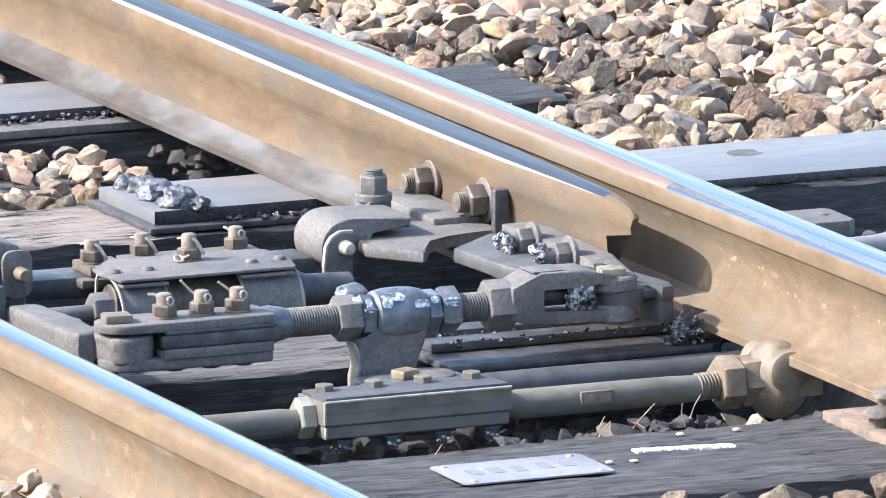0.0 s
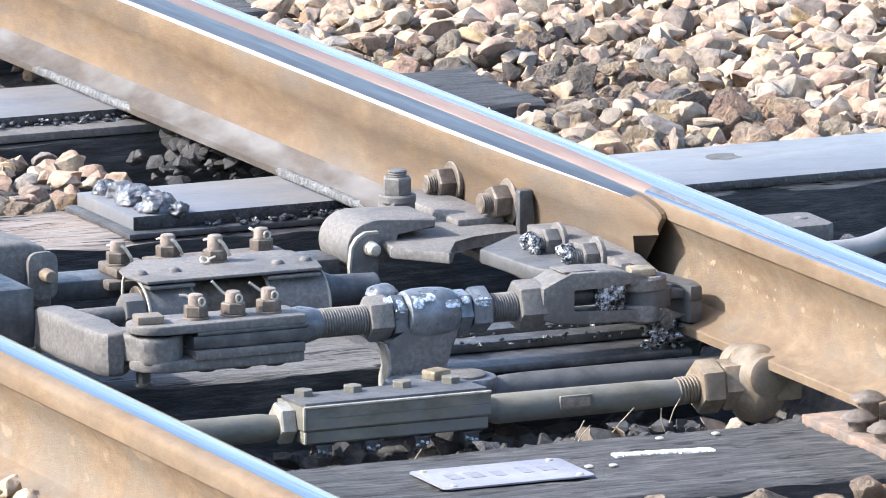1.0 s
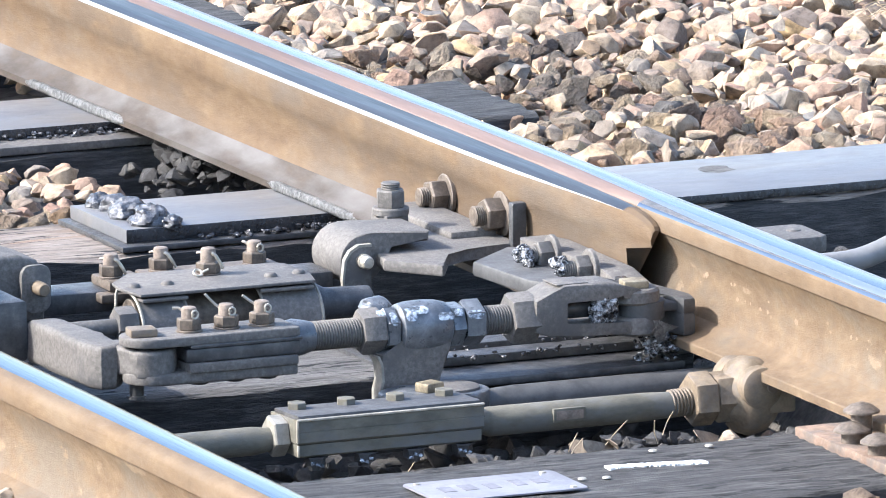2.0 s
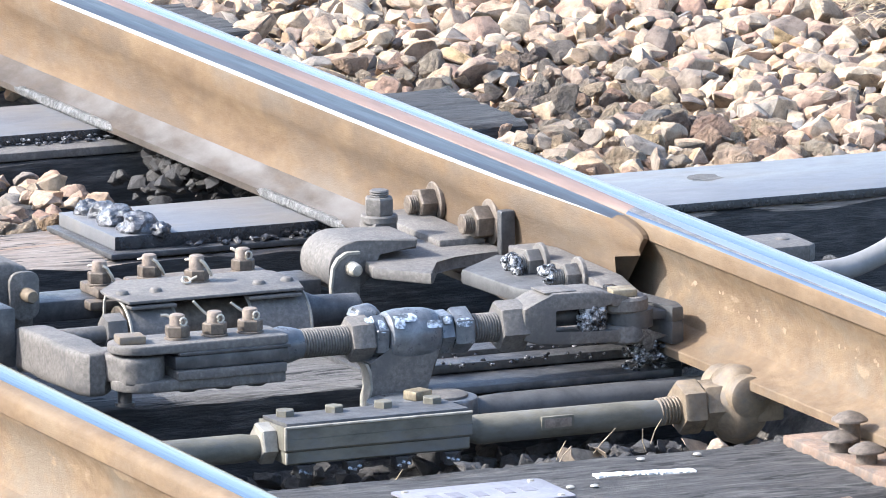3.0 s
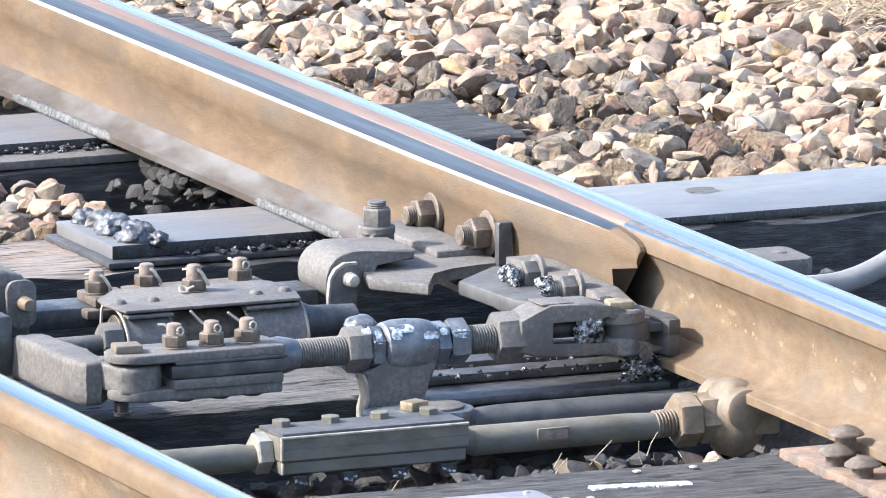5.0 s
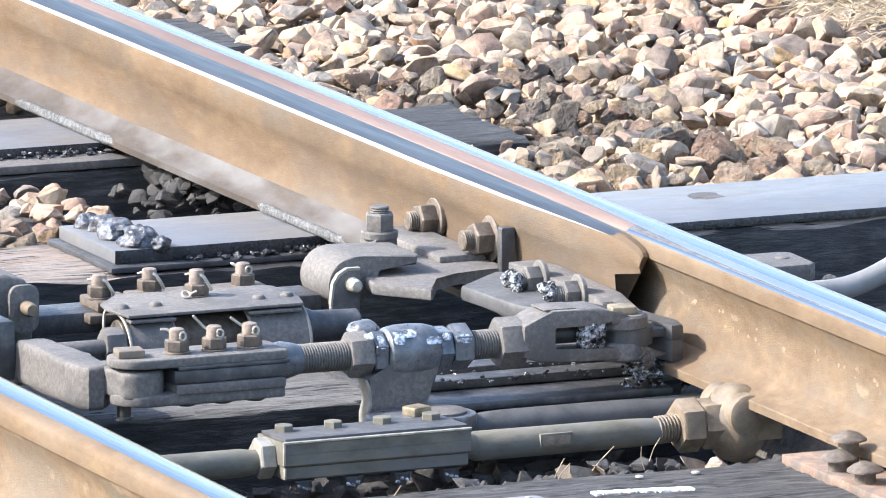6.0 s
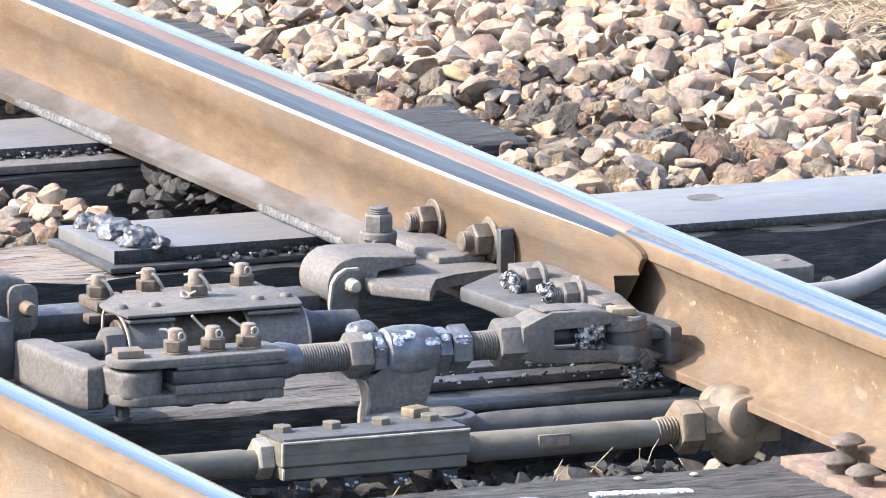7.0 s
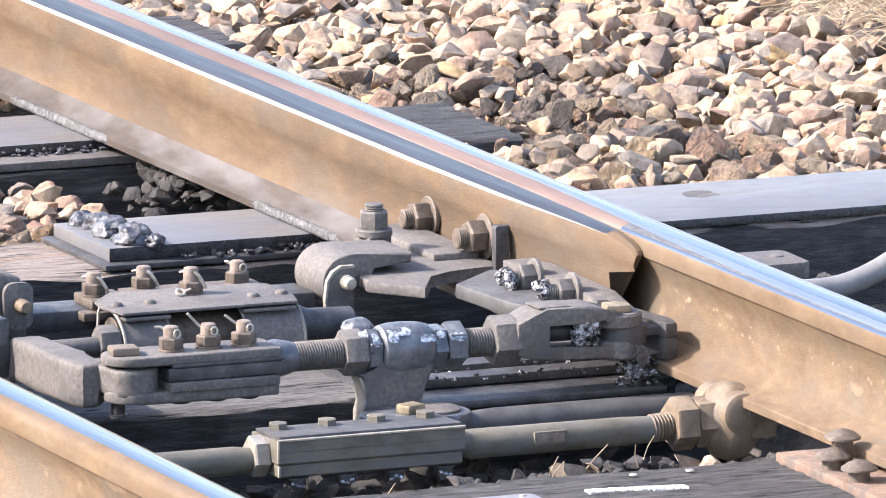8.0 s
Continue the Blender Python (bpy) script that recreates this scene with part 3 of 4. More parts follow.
         (0.50, 1.028, 0.1705), (0.75, 1.023, 0.1715), (1.2, 1.022, 0.1725), (2.2, 1.022, 0.1735), (4.0, 1.020, 0.1745), (8.1, 1.018, 0.175), (14.0, 1.018, 0.175)]


# the open blade, cut back and thicker at its toe
OPEN_BLADE = [(0.290, 1.026, 0.147), (0.305, 1.025, 0.154), (0.33, 1.024, 0.160), (0.38, 1.023, 0.166), (0.50, 1.022, 0.170), (1.2, 1.021, 0.1725), (4.0, 1.020, 0.1745),
              (8.1, 1.018, 0.175), (14.0, 1.018, 0.175)]


def blade_ring(y, g, zt, mirror):
    zh = min(0.134, zt - 0.013)
    back = 1.072 if mirror else 1.0655
    fade = min(1.0, max(0.02, (y - 0.215) / 0.35))
    w = g if mirror else min(g, 1.040)
    pts = [(back, zt - 0.001), (g + 0.016 if back - g > 0.025 else (g + back) / 2, zt), (g + 0.003 + 0.005 * fade, zt - 0.004 + 0.0028 * fade),
           (g + 0.0030, zt - 0.0040), (g + 0.003 - 0.0022 * fade, zt - 0.004 - 0.0048 * fade), (g, zt - 0.0125), (g, zh), (g + 0.002, zh - 0.008), (w + 0.0055, zh - 0.018),
           (w + 0.0075, 0.094), (w + 0.0070, 0.074), (w + 0.002, 0.058), (w - 0.010, 0.0465), (0.994, 0.0375), (0.9915, 0.036), (0.9915, 0.027), (1.034, 0.027),
           (1.034, 0.044), (1.052, 0.062), (1.054, 0.100), (back, 0.118)]
    if mirror:
        pts = [(1.067 - x, z) for x, z in pts]
    under = 0.0 if mirror else max(0.0, (0.30 - y) / 0.175)
    return [(x, y + under * 0.058 * min(1.0, max(0.0, 0.125 - z) / 0.009), z) for x, z in pts]


def blade_mat(i):
    return 1 if i == 3 else 4 if i in (0, 1, 2) else 3 if i in (11, 12, 13, 14) else 0


def blade(parent, mirror, shift=0.0):
    bm = bmesh.new()
    loft(bm, [blade_ring(y, g, zt, mirror) for y, g, zt in (OPEN_BLADE if mirror else BLADE)], blade_mat)
    for f in bm.faces:
        if f.material_index in (1, 4) and f.calc_center_median().y < 0.21:
            f.material_index = 0
    if shift:
        bmesh.ops.translate(bm, verts=bm.verts, vec=(shift, 0, 0))
    return part("blade_rail", bm, [BLADE_RUST, POLISH_EDGE, HEAD_PINK, RUST_GREY, BLADE_TOP], parent, "brown rusted blade with a bright worn edge", sharp=0.5)


def nut_bolt(name, parent, at, axis, flats=0.036, nut=0.022, shank=0.012, out=0.02, washer=0.026, mat=BOLT, wmat=None, spin=0.3, wt=0.006):
    """washer, nut and threaded end on one axis."""
    at, d = Vector(at), Vector(axis).normalized()
    bm = bmesh.new()
    if washer:
        lathe(bm, at, d, [(0, washer), (wt * 0.8, washer), (wt, washer * 0.94)], 24)
    else:
        wt = 0
    hexa(bm, at + d * wt, d, flats, nut, spin)
    thread(bm, at + d * (wt + nut), at + d * (wt + nut + out), shank, 0.0028, 16)
    return part(name, bm, mat, parent)


def cotter_bolt(parent, x, y, z, lean=0.0, h=0.030, hook=False):
    """A castle bolt with a split pin through its end; hook: the pin's eye hangs bent down beside the bolt."""
    bm = bmesh.new()
    lathe(bm, (x, y, z), (0, 0, 1), [(0, 0.0165), (0.002, 0.0165), (0.0025, 0.016)], 20)
    hexa(bm, (x, y, z + 0.0025), (0, 0, 1), 0.027, 0.014, 0.4 + lean)
    b = part("nut", bm, BOLT, parent, "small rusty hexagon nut")
    bm = bmesh.new()
    lathe(bm, (x, y, z + 0.016), (0, 0, 1), [(0, 0.0098), (h - 0.019, 0.0095), (h - 0.0165, 0.0088), (h - 0.0155, 0.0070)], 18)
    part("bolt_end", bm, BOLT_END, b)
    bm = bmesh.new()
    zt = z + h - 0.006
    if hook:
        tube(bm, [(x + 0.001, y - 0.0095, zt + 0.001), (x + 0.005, y - 0.0125, zt - 0.002), (x + 0.011, y - 0.014, zt - 0.012), (x + 0.0145, y - 0.014, zt - 0.019)], 0.0022, 8)
        tube(bm, [(x - 0.004, y + 0.009, zt), (x - 0.010, y + 0.014, zt - 0.002)], 0.0016, 6)
        if lean == 0.4:
            tube(bm, [(x - 0.020 + 0.0055 * math.cos(k * 0.7), y - 0.014 + 0.004 * math.sin(k * 0.7), z + 0.006 + 0.0035 * math.sin(k * 0.7)) for k in range(10)], 0.0016, 6)
            tube(bm, [(x - 0.015, y - 0.014, z + 0.006), (x - 0.006, y - 0.016, z + 0.010)], 0.0016, 6)
    else:
        ring = [(x + 0.0035 + 0.0042 * math.cos(k * 0.7), y - 0.0108, zt - 0.002 + 0.0050 * math.sin(k * 0.7)) for k in range(10)]
        tube(bm, ring, 0.0015, 6)
        tube(bm, [(x + 0.002, y - 0.010, zt - 0.002), (x - 0.004, y + 0.006, zt), (x - 0.010, y + 0.010, zt + 0.004), (x - 0.017 - lean * 0.012, y + 0.012, zt + 0.004 + 0.028 * max(0.0, lean))], 0.0019, 6)
    part("split_pin", bm, BRIGHT, b, "bright bent split pin")


def far_blade():
    t = thing("switch_rail", (1.03, 8.1, 0.027), "brown switch rail blade with bolted brackets beside the stock rail", "switch rail", "switch rails")
    blade(t, False)
    # bracket of the rear rod: arm plate, upright ear, low flange
    bm = bmesh.new()
    prism(bm, [(0.838, 0.520), (0.822, 0.434), (0.874, 0.368), (0.880, 0.372), (0.908, 0.436), (0.945, 0.460), (0.992, 0.468), (1.026, 0.474), (1.026, 0.80), (0.985, 0.80), (0.960, 0.66), (0.93, 0.585), (0.85, 0.56)],
          0.062, 0.077, bev=0.003)
    arm = part("arm_plate", bm, STEEL, t, "thick dusty steel arm plate")
    bm = bmesh.new()
    prism(bm, round_rect(1.012, 1.032, 0.064, 0.130, 0.003, 3), 0.462, 0.476, axis="y", bev=0.002)
    part("upright_ear", bm, STEEL_OIL, arm)
    # rolled strap with its knuckle
    bm = bmesh.new()
    prof = [(0.902, 0.088), (0.904, 0.101), (0.828, 0.104)]
    for k in range(13):
        a = radians(88 + 172 * k / 12)
        prof.append((0.816 + 0.036 * math.cos(a), 0.068 + 0.036 * math.sin(a)))
    prof += [(0.830, 0.050), (0.844, 0.062), (0.848, 0.087)]
    prism(bm, prof, 0.478, 0.575, axis="y", bev=0.003)
    strap = part("rolled_strap", bm, STEEL, t, "dusty steel strap rolled round a hinge pin")
    bm = bmesh.new()
    box(bm, (0.955, 1.02), (0.53, 0.72), (0.070, 0.086), 0.004)
    part("strap_root", bm, STEEL, strap)
    # upright bolt on its square block
    bm = bmesh.new()
    box(bm, (0.884, 0.918), (0.583, 0.620), (0.076, 0.1035), 0.002, pose(0, 0, 0, 0, 0, 12))
    part("block", bm, STEEL, t)
    nut_bolt("upright_bolt", t, (0.903, 0.603, 0.1025), (0, 0, 1), 0.034, 0.023, 0.0125, 0.009, 0.024, STEEL, spin=0.2, wt=0.009)
    nut_bolt("web_bolt", t, (1.030, 0.712, 0.099), (-1, 0, 0), 0.037, 0.023, 0.0125, 0.013, 0.028, BOLT, spin=0.15)
    nut_bolt("web_bolt", t, (1.032, 0.535, 0.103), (-1, 0, 0), 0.039, 0.024, 0.0135, 0.014, 0.030, BOLT, spin=0.4)
    # toe bracket with its eye for the yoke
    bm = bmesh.new()
    prism(bm, [(0.906, 0.345), (0.985, 0.42), (1.030, 0.38), (1.030, 0.18), (1.064, 0.03), (1.057, 0.0), (1.040, -0.004), (1.030, 0.05), (1.0, 0.10), (0.965, 0.11),
               (0.918, 0.20)], 0.064, 0.084, bev=0.004)
    prism(bm, [(1.022, 0.10), (1.054, 0.09), (1.065, 0.03), (1.057, 0.0), (1.040, -0.004), (1.030, 0.05)], 0.036, 0.066, bev=0.005)
    box(bm, (0.985, 1.045), (0.01, 0.05), (0.0675, 0.078), 0.001)
    lathe(bm, (0.995, 0.027, 0.060), (0, 0, 1), [(0, 0.030), (0.022, 0.030)], 20)
    toe = part("toe_bracket", bm, BOX_DARK, t, "heavy dusty steel bracket at the blade toe")
    bm = bmesh.new()
    prism(bm, [(0.05, 0.060), (0.40, 0.060), (0.40, 0.098), (0.34, 0.102), (0.14, 0.100), (0.06, 0.086)], 0.994, 1.036, axis="x", bev=0.003)
    part("web_plate", bm, STEEL, toe)
    for k, (x, y, z) in enumerate(((0.994, 0.290, 0.096), (0.994, 0.172, 0.098))):
        b = nut_bolt("grease_bolt", t, (x, y, z), (-1, 0, 0), 0.030, 0.020, 0.011, 0.016, 0.024, STEEL, spin=0.3)
        bm = bmesh.new()
        r = random.Random(k + 3)
        for q in range(5):
            lump(bm, (x - 0.043 + r.uniform(-0.008, 0.008), y + r.uniform(-0.008, 0.006), z + r.uniform(-0.01, 0.012)), r.uniform(0.006, 0.010), r, 0.9)
        if k == 0:
            for q in range(5):
                lump(bm, (x - 0.040 + 0.002 * q, y - 0.012, z - 0.008 - 0.009 * q), 0.008, r, 1.0)
        tagged(part("grease", bm, SILVER, b, "glistening blob of silvery grease"), kind="stuff")
    # Added black block in place of the dark slot in the bracket.
    bm = bmesh.new()
    box(bm, (0.990, 1.003), (0.075, 0.095), (0.080, 0.100), 0.001)
    part("keeper", bm, GREASE_SHADE, toe, "small black block standing in for a dark slot")
    bm = bmesh.new()
    r = random.Random(17)
    for q in range(9):
        lump(bm, (1.005 + r.uniform(-0.01, 0.008), 0.10 + q * 0.035 + r.uniform(-0.01, 0.01), 0.102 - 0.002 * abs(q - 5)), r.uniform(0.004, 0.007), r, 0.4, 1)
    tagged(part("grease", bm, SILVER, toe, "thin smear of silvery grease"), kind="stuff")
    return t


def slide_grease(y0, y1, seed, label):
    """A ragged strip of grease scraped up along the foot of the blade over a slide plate."""
    bm = bmesh.new()
    n = int((y1 - y0) / 0.004)
    secs = []
    for i in range(n + 1):
        y = y0 + (y1 - y0) * i / n
        end = min(1.0, 8 * min(i, n - i) / n)
        q = [0.9 * noise.noise(Vector((y * 31, seed, k * 3.1))) + 0.6 * noise.noise(Vector((y * 150, seed, k * 5.3))) for k in range(6)]
        ring = [(0.9925, 0.0275), (0.9905 - 0.002 * q[0], 0.0268), (0.9895 - 0.003 * q[1], 0.0290 + 0.002 * q[2]), (0.9892 - 0.003 * q[3], 0.0330),
                (0.9905 + 0.002 * q[4], 0.0372 + 0.002 * q[5]), (0.996 + 0.008 * q[2], 0.0392), (1.000 + 0.012 * q[1], 0.0388)]
        secs.append([(0.9935 + (x - 0.9935) * end, y, 0.034 + (z - 0.034) * end) for x, z in ring])
    loft(bm, secs)
    return single("grease_ridge", bm, CRUST, (0.989, (y0 + y1) / 2, 0.03), label, "grease", sharp=3)


def near_blade():
    t = thing("switch_rail", (0.037, 8.1, 0.027), "rusty switch rail blade standing open from its rail", "switch rail", "switch rails")
    blade(t, True, 0.152)
    bm = bmesh.new()
    prism(bm, [(0.188, 0.243), (0.262, 0.243), (0.262, 0.38), (0.188, 0.38)], 0.028, 0.104, bev=0.004)
    part("web_plate", bm, STEEL_OIL, t)
    bm = bmesh.new()
    prism(bm, [(0.150, 0.158), (0.176, 0.156), (0.196, 0.146), (0.198, 0.075), (0.150, 0.075)], 0.280, 0.320, axis="y", bev=0.003)
    part("toe_end", bm, RUST_GREY, t, "blunt rusty grey toe end")
    # arm that turns into the eye under the clamp plates
    bm = bmesh.new()
    prism(bm, [(0.262, 0.240), (0.304, 0.240), (0.306, 0.120), (0.314, 0.080), (0.312, 0.050), (0.298, 0.034), (0.279, 0.036), (0.268, 0.052)], 0.026, 0.081, bev=0.007, seg=3)
    eye = [(0.334 + 0.034 * math.cos(radians(q)), 0.020 + 0.034 * math.sin(radians(q))) for q in range(75, -150, -15)]
    prism(bm, [(0.294, 0.050), (0.300, 0.095), (0.318, 0.072)] + eye, 0.044, 0.0795, bev=0.005, seg=3)
    bmesh.ops.subdivide_edges(bm, edges=[e for e in bm.edges if e.calc_length() > 0.02], cuts=5, use_grid_fill=True)
    for v in bm.verts:
        v.co += Vector((1, 0.4, 0.6)) * 0.0016 * (noise.noise(v.co * 70) + noise.noise(v.co * 180) * 0.6)
    part("toe_arm", bm, STEEL, t, "chunky cast steel arm with rounded corners")
    # lug with a bright pin
    bm = bmesh.new()
    prism(bm, [(0.25, 0.03), (0.375, 0.03), (0.378, 0.09), (0.365, 0.108), (0.34, 0.116), (0.25, 0.116)], 0.47, 0.56, axis="y", bev=0.006, seg=3)
    part("lug", bm, STEEL, t)
    bm = bmesh.new()
    prism(bm, round_rect(0.337, 0.376, 0.045, 0.105, 0.012), 0.452, 0.460, axis="y", bev=0.0015)
    lug = part("retaining_plate", bm, STEEL, t)
    bm = bmesh.new()
    lathe(bm, (0.358, 0.452, 0.077), (0, -1, 0), [(0, 0.009), (0.020, 0.009), (0.024, 0.007)], 16)
    part("pin", bm, TAN, lug, "worn tan pin end")
    return t


# ---- rods that move with the blades ----
def rear_rod():
    t = thing("switch_rod", (0.57, 0.46, 0.02), "dusty insulated steel rod with a riveted cover between the blades", "switch rod", "switch rods")
    bm = bmesh.new()
    box(bm, (0.365, 0.78), (0.50, 0.57), (0.028, 0.055), 0.003)
    part("flat_bar", bm, STEEL_OIL, t)
    bm = bmesh.new()
    box(bm, (0.470, 0.525), (0.490, 0.555), (0.055, 0.068), 0.003)
    box(bm, (0.535, 0.72), (0.505, 0.57), (0.055, 0.0655), 0.003)
    box(bm, (0.455, 0.515), (0.480, 0.54), (0.042, 0.054), 0.003)
    part("splice_plate", bm, BOLT, t, "small stacked rusty splice plates")
    bm = bmesh.new()
    prism(bm, [(0.487, 0.474), (0.447, 0.424), (0.442, 0.388), (0.450, 0.334), (0.686, 0.334), (0.698, 0.380), (0.695, 0.455), (0.682, 0.466)], 0.0760, 0.0800, bev=0.0012)
    cover = part("cover_plate", bm, STEEL, t, "flat dusty cover plate with rivets")
    for x0, x1 in ((0.450, 0.512), (0.614, 0.692)):
        bm = bmesh.new()
        outer, inner = [], []
        for k in range(9):
            a = radians(95 + 75 * k / 8)
            outer.append((0.374 + 0.052 * math.cos(a), 0.026 + 0.050 * math.sin(a)))
            inner.append((0.374 + 0.049 * math.cos(a), 0.026 + 0.047 * math.sin(a)))
        outer.append((0.321, 0.018))
        inner.append((0.325, 0.018))
        prism(bm, outer + inner[::-1], x0, x1, axis="x", bev=0)
        skirt = part("skirt", bm, STEEL, cover)
        # Pale tubes paint the lit sheet thickness at both skirt ends.
        for xe in (x0, x1):
            bm = bmesh.new()
            tube(bm, [(xe, v, w) for v, w in outer], 0.0021, 6)
            part("rim", bm, RIM, skirt, "pale sheet edge with light painted in")
    for x0, x1 in ((0.452, 0.514), (0.612, 0.684)):
        bm = bmesh.new()
        box(bm, (x0, x1), (0.3325, 0.352), (0.0690, 0.0735), 0.0015)
        part("folded_lip", bm, STEEL, cover)
    bm = bmesh.new()
    # Another pale tube for the lit edge of the cover's leg.
    tube(bm, [(0.446, 0.402, 0.077), (0.443, 0.400, 0.070), (0.441, 0.399, 0.030)], 0.0021, 6)
    part("rim", bm, RIM, cover, "pale sheet edge with light painted in")
    for x, y in ((0.4615, 0.385), (0.5066, 0.386), (0.644, 0.380), (0.684, 0.384)):
        bm = bmesh.new()
        lathe(bm, (x, y, 0.0800), (0, 0, 1), [(0, 0.0085), (0.002, 0.0082), (0.0045, 0.006), (0.0055, 0.002)], 14)
        part("rivet", bm, STEEL, cover)
    bm = bmesh.new()
    rod(bm, (0.455, 0.388, 0.038), (0.700, 0.388, 0.038), 0.027, 20)
    part("insulating_sleeve", bm, BOLT, t, "brown-grey round sleeve under the cover")
    bm = bmesh.new()
    lathe(bm, (0.690, 0.388, 0.036), (1, 0, 0), [(0, 0.032), (0.012, 0.031), (0.03, 0.022), (0.09, 0.020), (0.095, 0.012)], 20)
    part("round_bar", bm, STEEL_OIL, t)
    for x, y, z, l in ((0.484, 0.520, 0.068, 0), (0.560, 0.540, 0.067, 0.2), (0.580, 0.430, 0.079, 0.4), (0.690, 0.545, 0.064, -0.5)):
        cotter_bolt(t, x, y, z, l, 0.034 if l == 0.4 else 0.030, hook=l >= 0)
    # fork plate round the knuckle, with its pin
    bm = bmesh.new()
    prism(bm, [(0.781, 0.006), (0.818, 0.006), (0.818, 0.092), (0.800, 0.092), (0.788, 0.085), (0.781, 0.074), (0.778, 0.050)], 0.4655, 0.4715, axis="y", bev=0.001)
    fork = part("fork_plate", bm, STEEL, t, "thin worn steel fork plate")
    # Pale band paints light along the left and top edge.
    bm = bmesh.new()
    out = [(0.7805, 0.006), (0.7775, 0.050), (0.7805, 0.0745), (0.7877, 0.0857), (0.800, 0.0928), (0.818, 0.0928)]
    prism(bm, out + [(0.818, 0.0895), (0.801, 0.0895), (0.790, 0.083), (0.7835, 0.073), (0.7803, 0.050), (0.7830, 0.006)], 0.4640, 0.4722, axis="y", bev=0)
    part("rim", bm, RIM, fork, "pale edge with light painted in")
    bm = bmesh.new()
    lathe(bm, (0.806, 0.4655, 0.072), (0, -1, 0), [(0, 0.0095), (0.010, 0.0095), (0.0105, 0.0085), (0.017, 0.0085), (0.020, 0.0065), (0.0205, 0.003)], 16)
    part("pin", bm, BRIGHT, fork, "bright worn hinge pin end")
    return t


def adjuster_rod():
    t = thing("adjuster_rod", (0.65, 0.03, 0.045), "greasy threaded adjuster rod with nuts, sleeve and yoke", "switch rod", "switch rods")
    Y, Z = 0.030, 0.072
    # clamp plates at the insulated end
    bm = bmesh.new()
    left = [(0.334 + 0.036 * math.cos(radians(a)), 0.020 + 0.036 * math.sin(radians(a))) for a in range(90, 271, 15)]
    prism(bm, left + [(0.516, -0.016), (0.522, -0.010), (0.522, 0.050), (0.516, 0.056)], 0.083, 0.094, bev=0.002)
    top = part("clamp_plate", bm, STEEL, t, "dusty steel plate with a rounded end")
    bm = bmesh.new()
    box(bm, (0.375, 0.522), (-0.019, 0.058), (0.079, 0.0835), 0.001)
    box(bm, (0.370, 0.520), (-0.017, 0.056), (0.062, 0.0785), 0.002)
    part("middle_bar", bm, STEEL_OIL, t)
    bm = bmesh.new()
    prism(bm, [(x + 0.004, y) for x, y in left] + [(0.515, -0.018), (0.515, 0.056)], 0.036, 0.050, bev=0.003)
    box(bm, (0.372, 0.516), (-0.021, 0.060), (0.049, 0.061), 0.002)
    part("clamp_plate", bm, STEEL, t)
    bm = bmesh.new()
    box(bm, (0.308, 0.342), (0.004, 0.034), (0.094, 0.104), 0.002, pose(0, 0, 0, 0, 0, -8))
    part("pin_head", bm, TAN, top, "square rusty pin head")
    for x, l in ((0.388, 0.0), (0.437, 0.5), (0.484, 0.3)):
        cotter_bolt(t, x, 0.020, 0.094, l)
    for x in (0.40, 0.447, 0.49):
        bm = bmesh.new()
        lathe(bm, (x, 0.020, 0.038), (0, 0, -1), [(0, 0.014), (0.008, 0.014), (0.010, 0.011)], 12)
        part("bolt_head", bm, STEEL_OIL, t)
    bm = bmesh.new()
    rod(bm, (0.322, 0.03, 0.012), (0.322, 0.03, 0.04), 0.009, 12)
    lathe(bm, (0.322, 0.03, 0.014), (0, 0, 1), [(0, 0.012), (0.004, 0.012)], 12)
    part("pin_tail", bm, STEEL_OIL, t)
    # rod, thread and nuts
    bm = bmesh.new()
    lathe(bm, (0.518, Y, Z), (1, 0, 0), [(0, 0.022), (0.012, 0.024), (0.026, 0.021), (0.034, 0.0185), (0.038, 0.017)], 24)
    part("rod_neck", bm, BLUE_STEEL, t)
    bm = bmesh.new()
    thread(bm, (0.550, Y, Z), (0.87, Y, Z), 0.0185, 0.0036, 24)
    part("threaded_rod", bm, STEEL, t, "threaded steel rod with a greasy sheen")
    for x, w, f, s, mt in ((0.616, 0.030, 0.050, 0.25, STEEL), (0.6465, 0.018, 0.048, 0.6, BLUE_STEEL), (0.733, 0.019, 0.048, 0.1, BLUE_STEEL), (0.7525, 0.026, 0.050, 0.45, BLUE_STEEL),
                           (0.816, 0.036, 0.056, 0.2, STEEL)):
        bm = bmesh.new()
        hexa(bm, (x, Y, Z), (1, 0, 0), f, w, s)
        part("nut", bm, mt, t)
    bm = bmesh.new()
    lathe(bm, (0.665, Y, Z), (1, 0, 0), [(0, 0.026), (0.003, 0.0305), (0.016, 0.033), (0.034, 0.0335), (0.054, 0.032), (0.065, 0.029), (0.068, 0.026)], 28)
    sleeve = part("sleeve", bm, BLUE_STEEL, t, "rounded blue-grey greased sleeve")
    bm = bmesh.new()
    r = random.Random(8)
    for x, q, a0, a1, w in ((0.685, 0.0339, 30, 52, 0.034), (0.676, 0.0337, 46, 66, 0.016), (0.722, 0.0328, 52, 70, 0.024),
                            (0.742, 0.0270, 35, 60, 0.012), (0.764, 0.0278, 48, 72, 0.024), (0.655, 0.0268, 30, 70, 0.010), (0.640, 0.028, 18, 40, 0.012)):
        smear(bm, x, Y, Z, q, a0, a1, w, r)
    tagged(part("grease", bm, SMEAR, sleeve, "pale shiny grease smears"), kind="stuff")
    # the arm that hangs from the sleeve to the throw rod
    bm = bmesh.new()
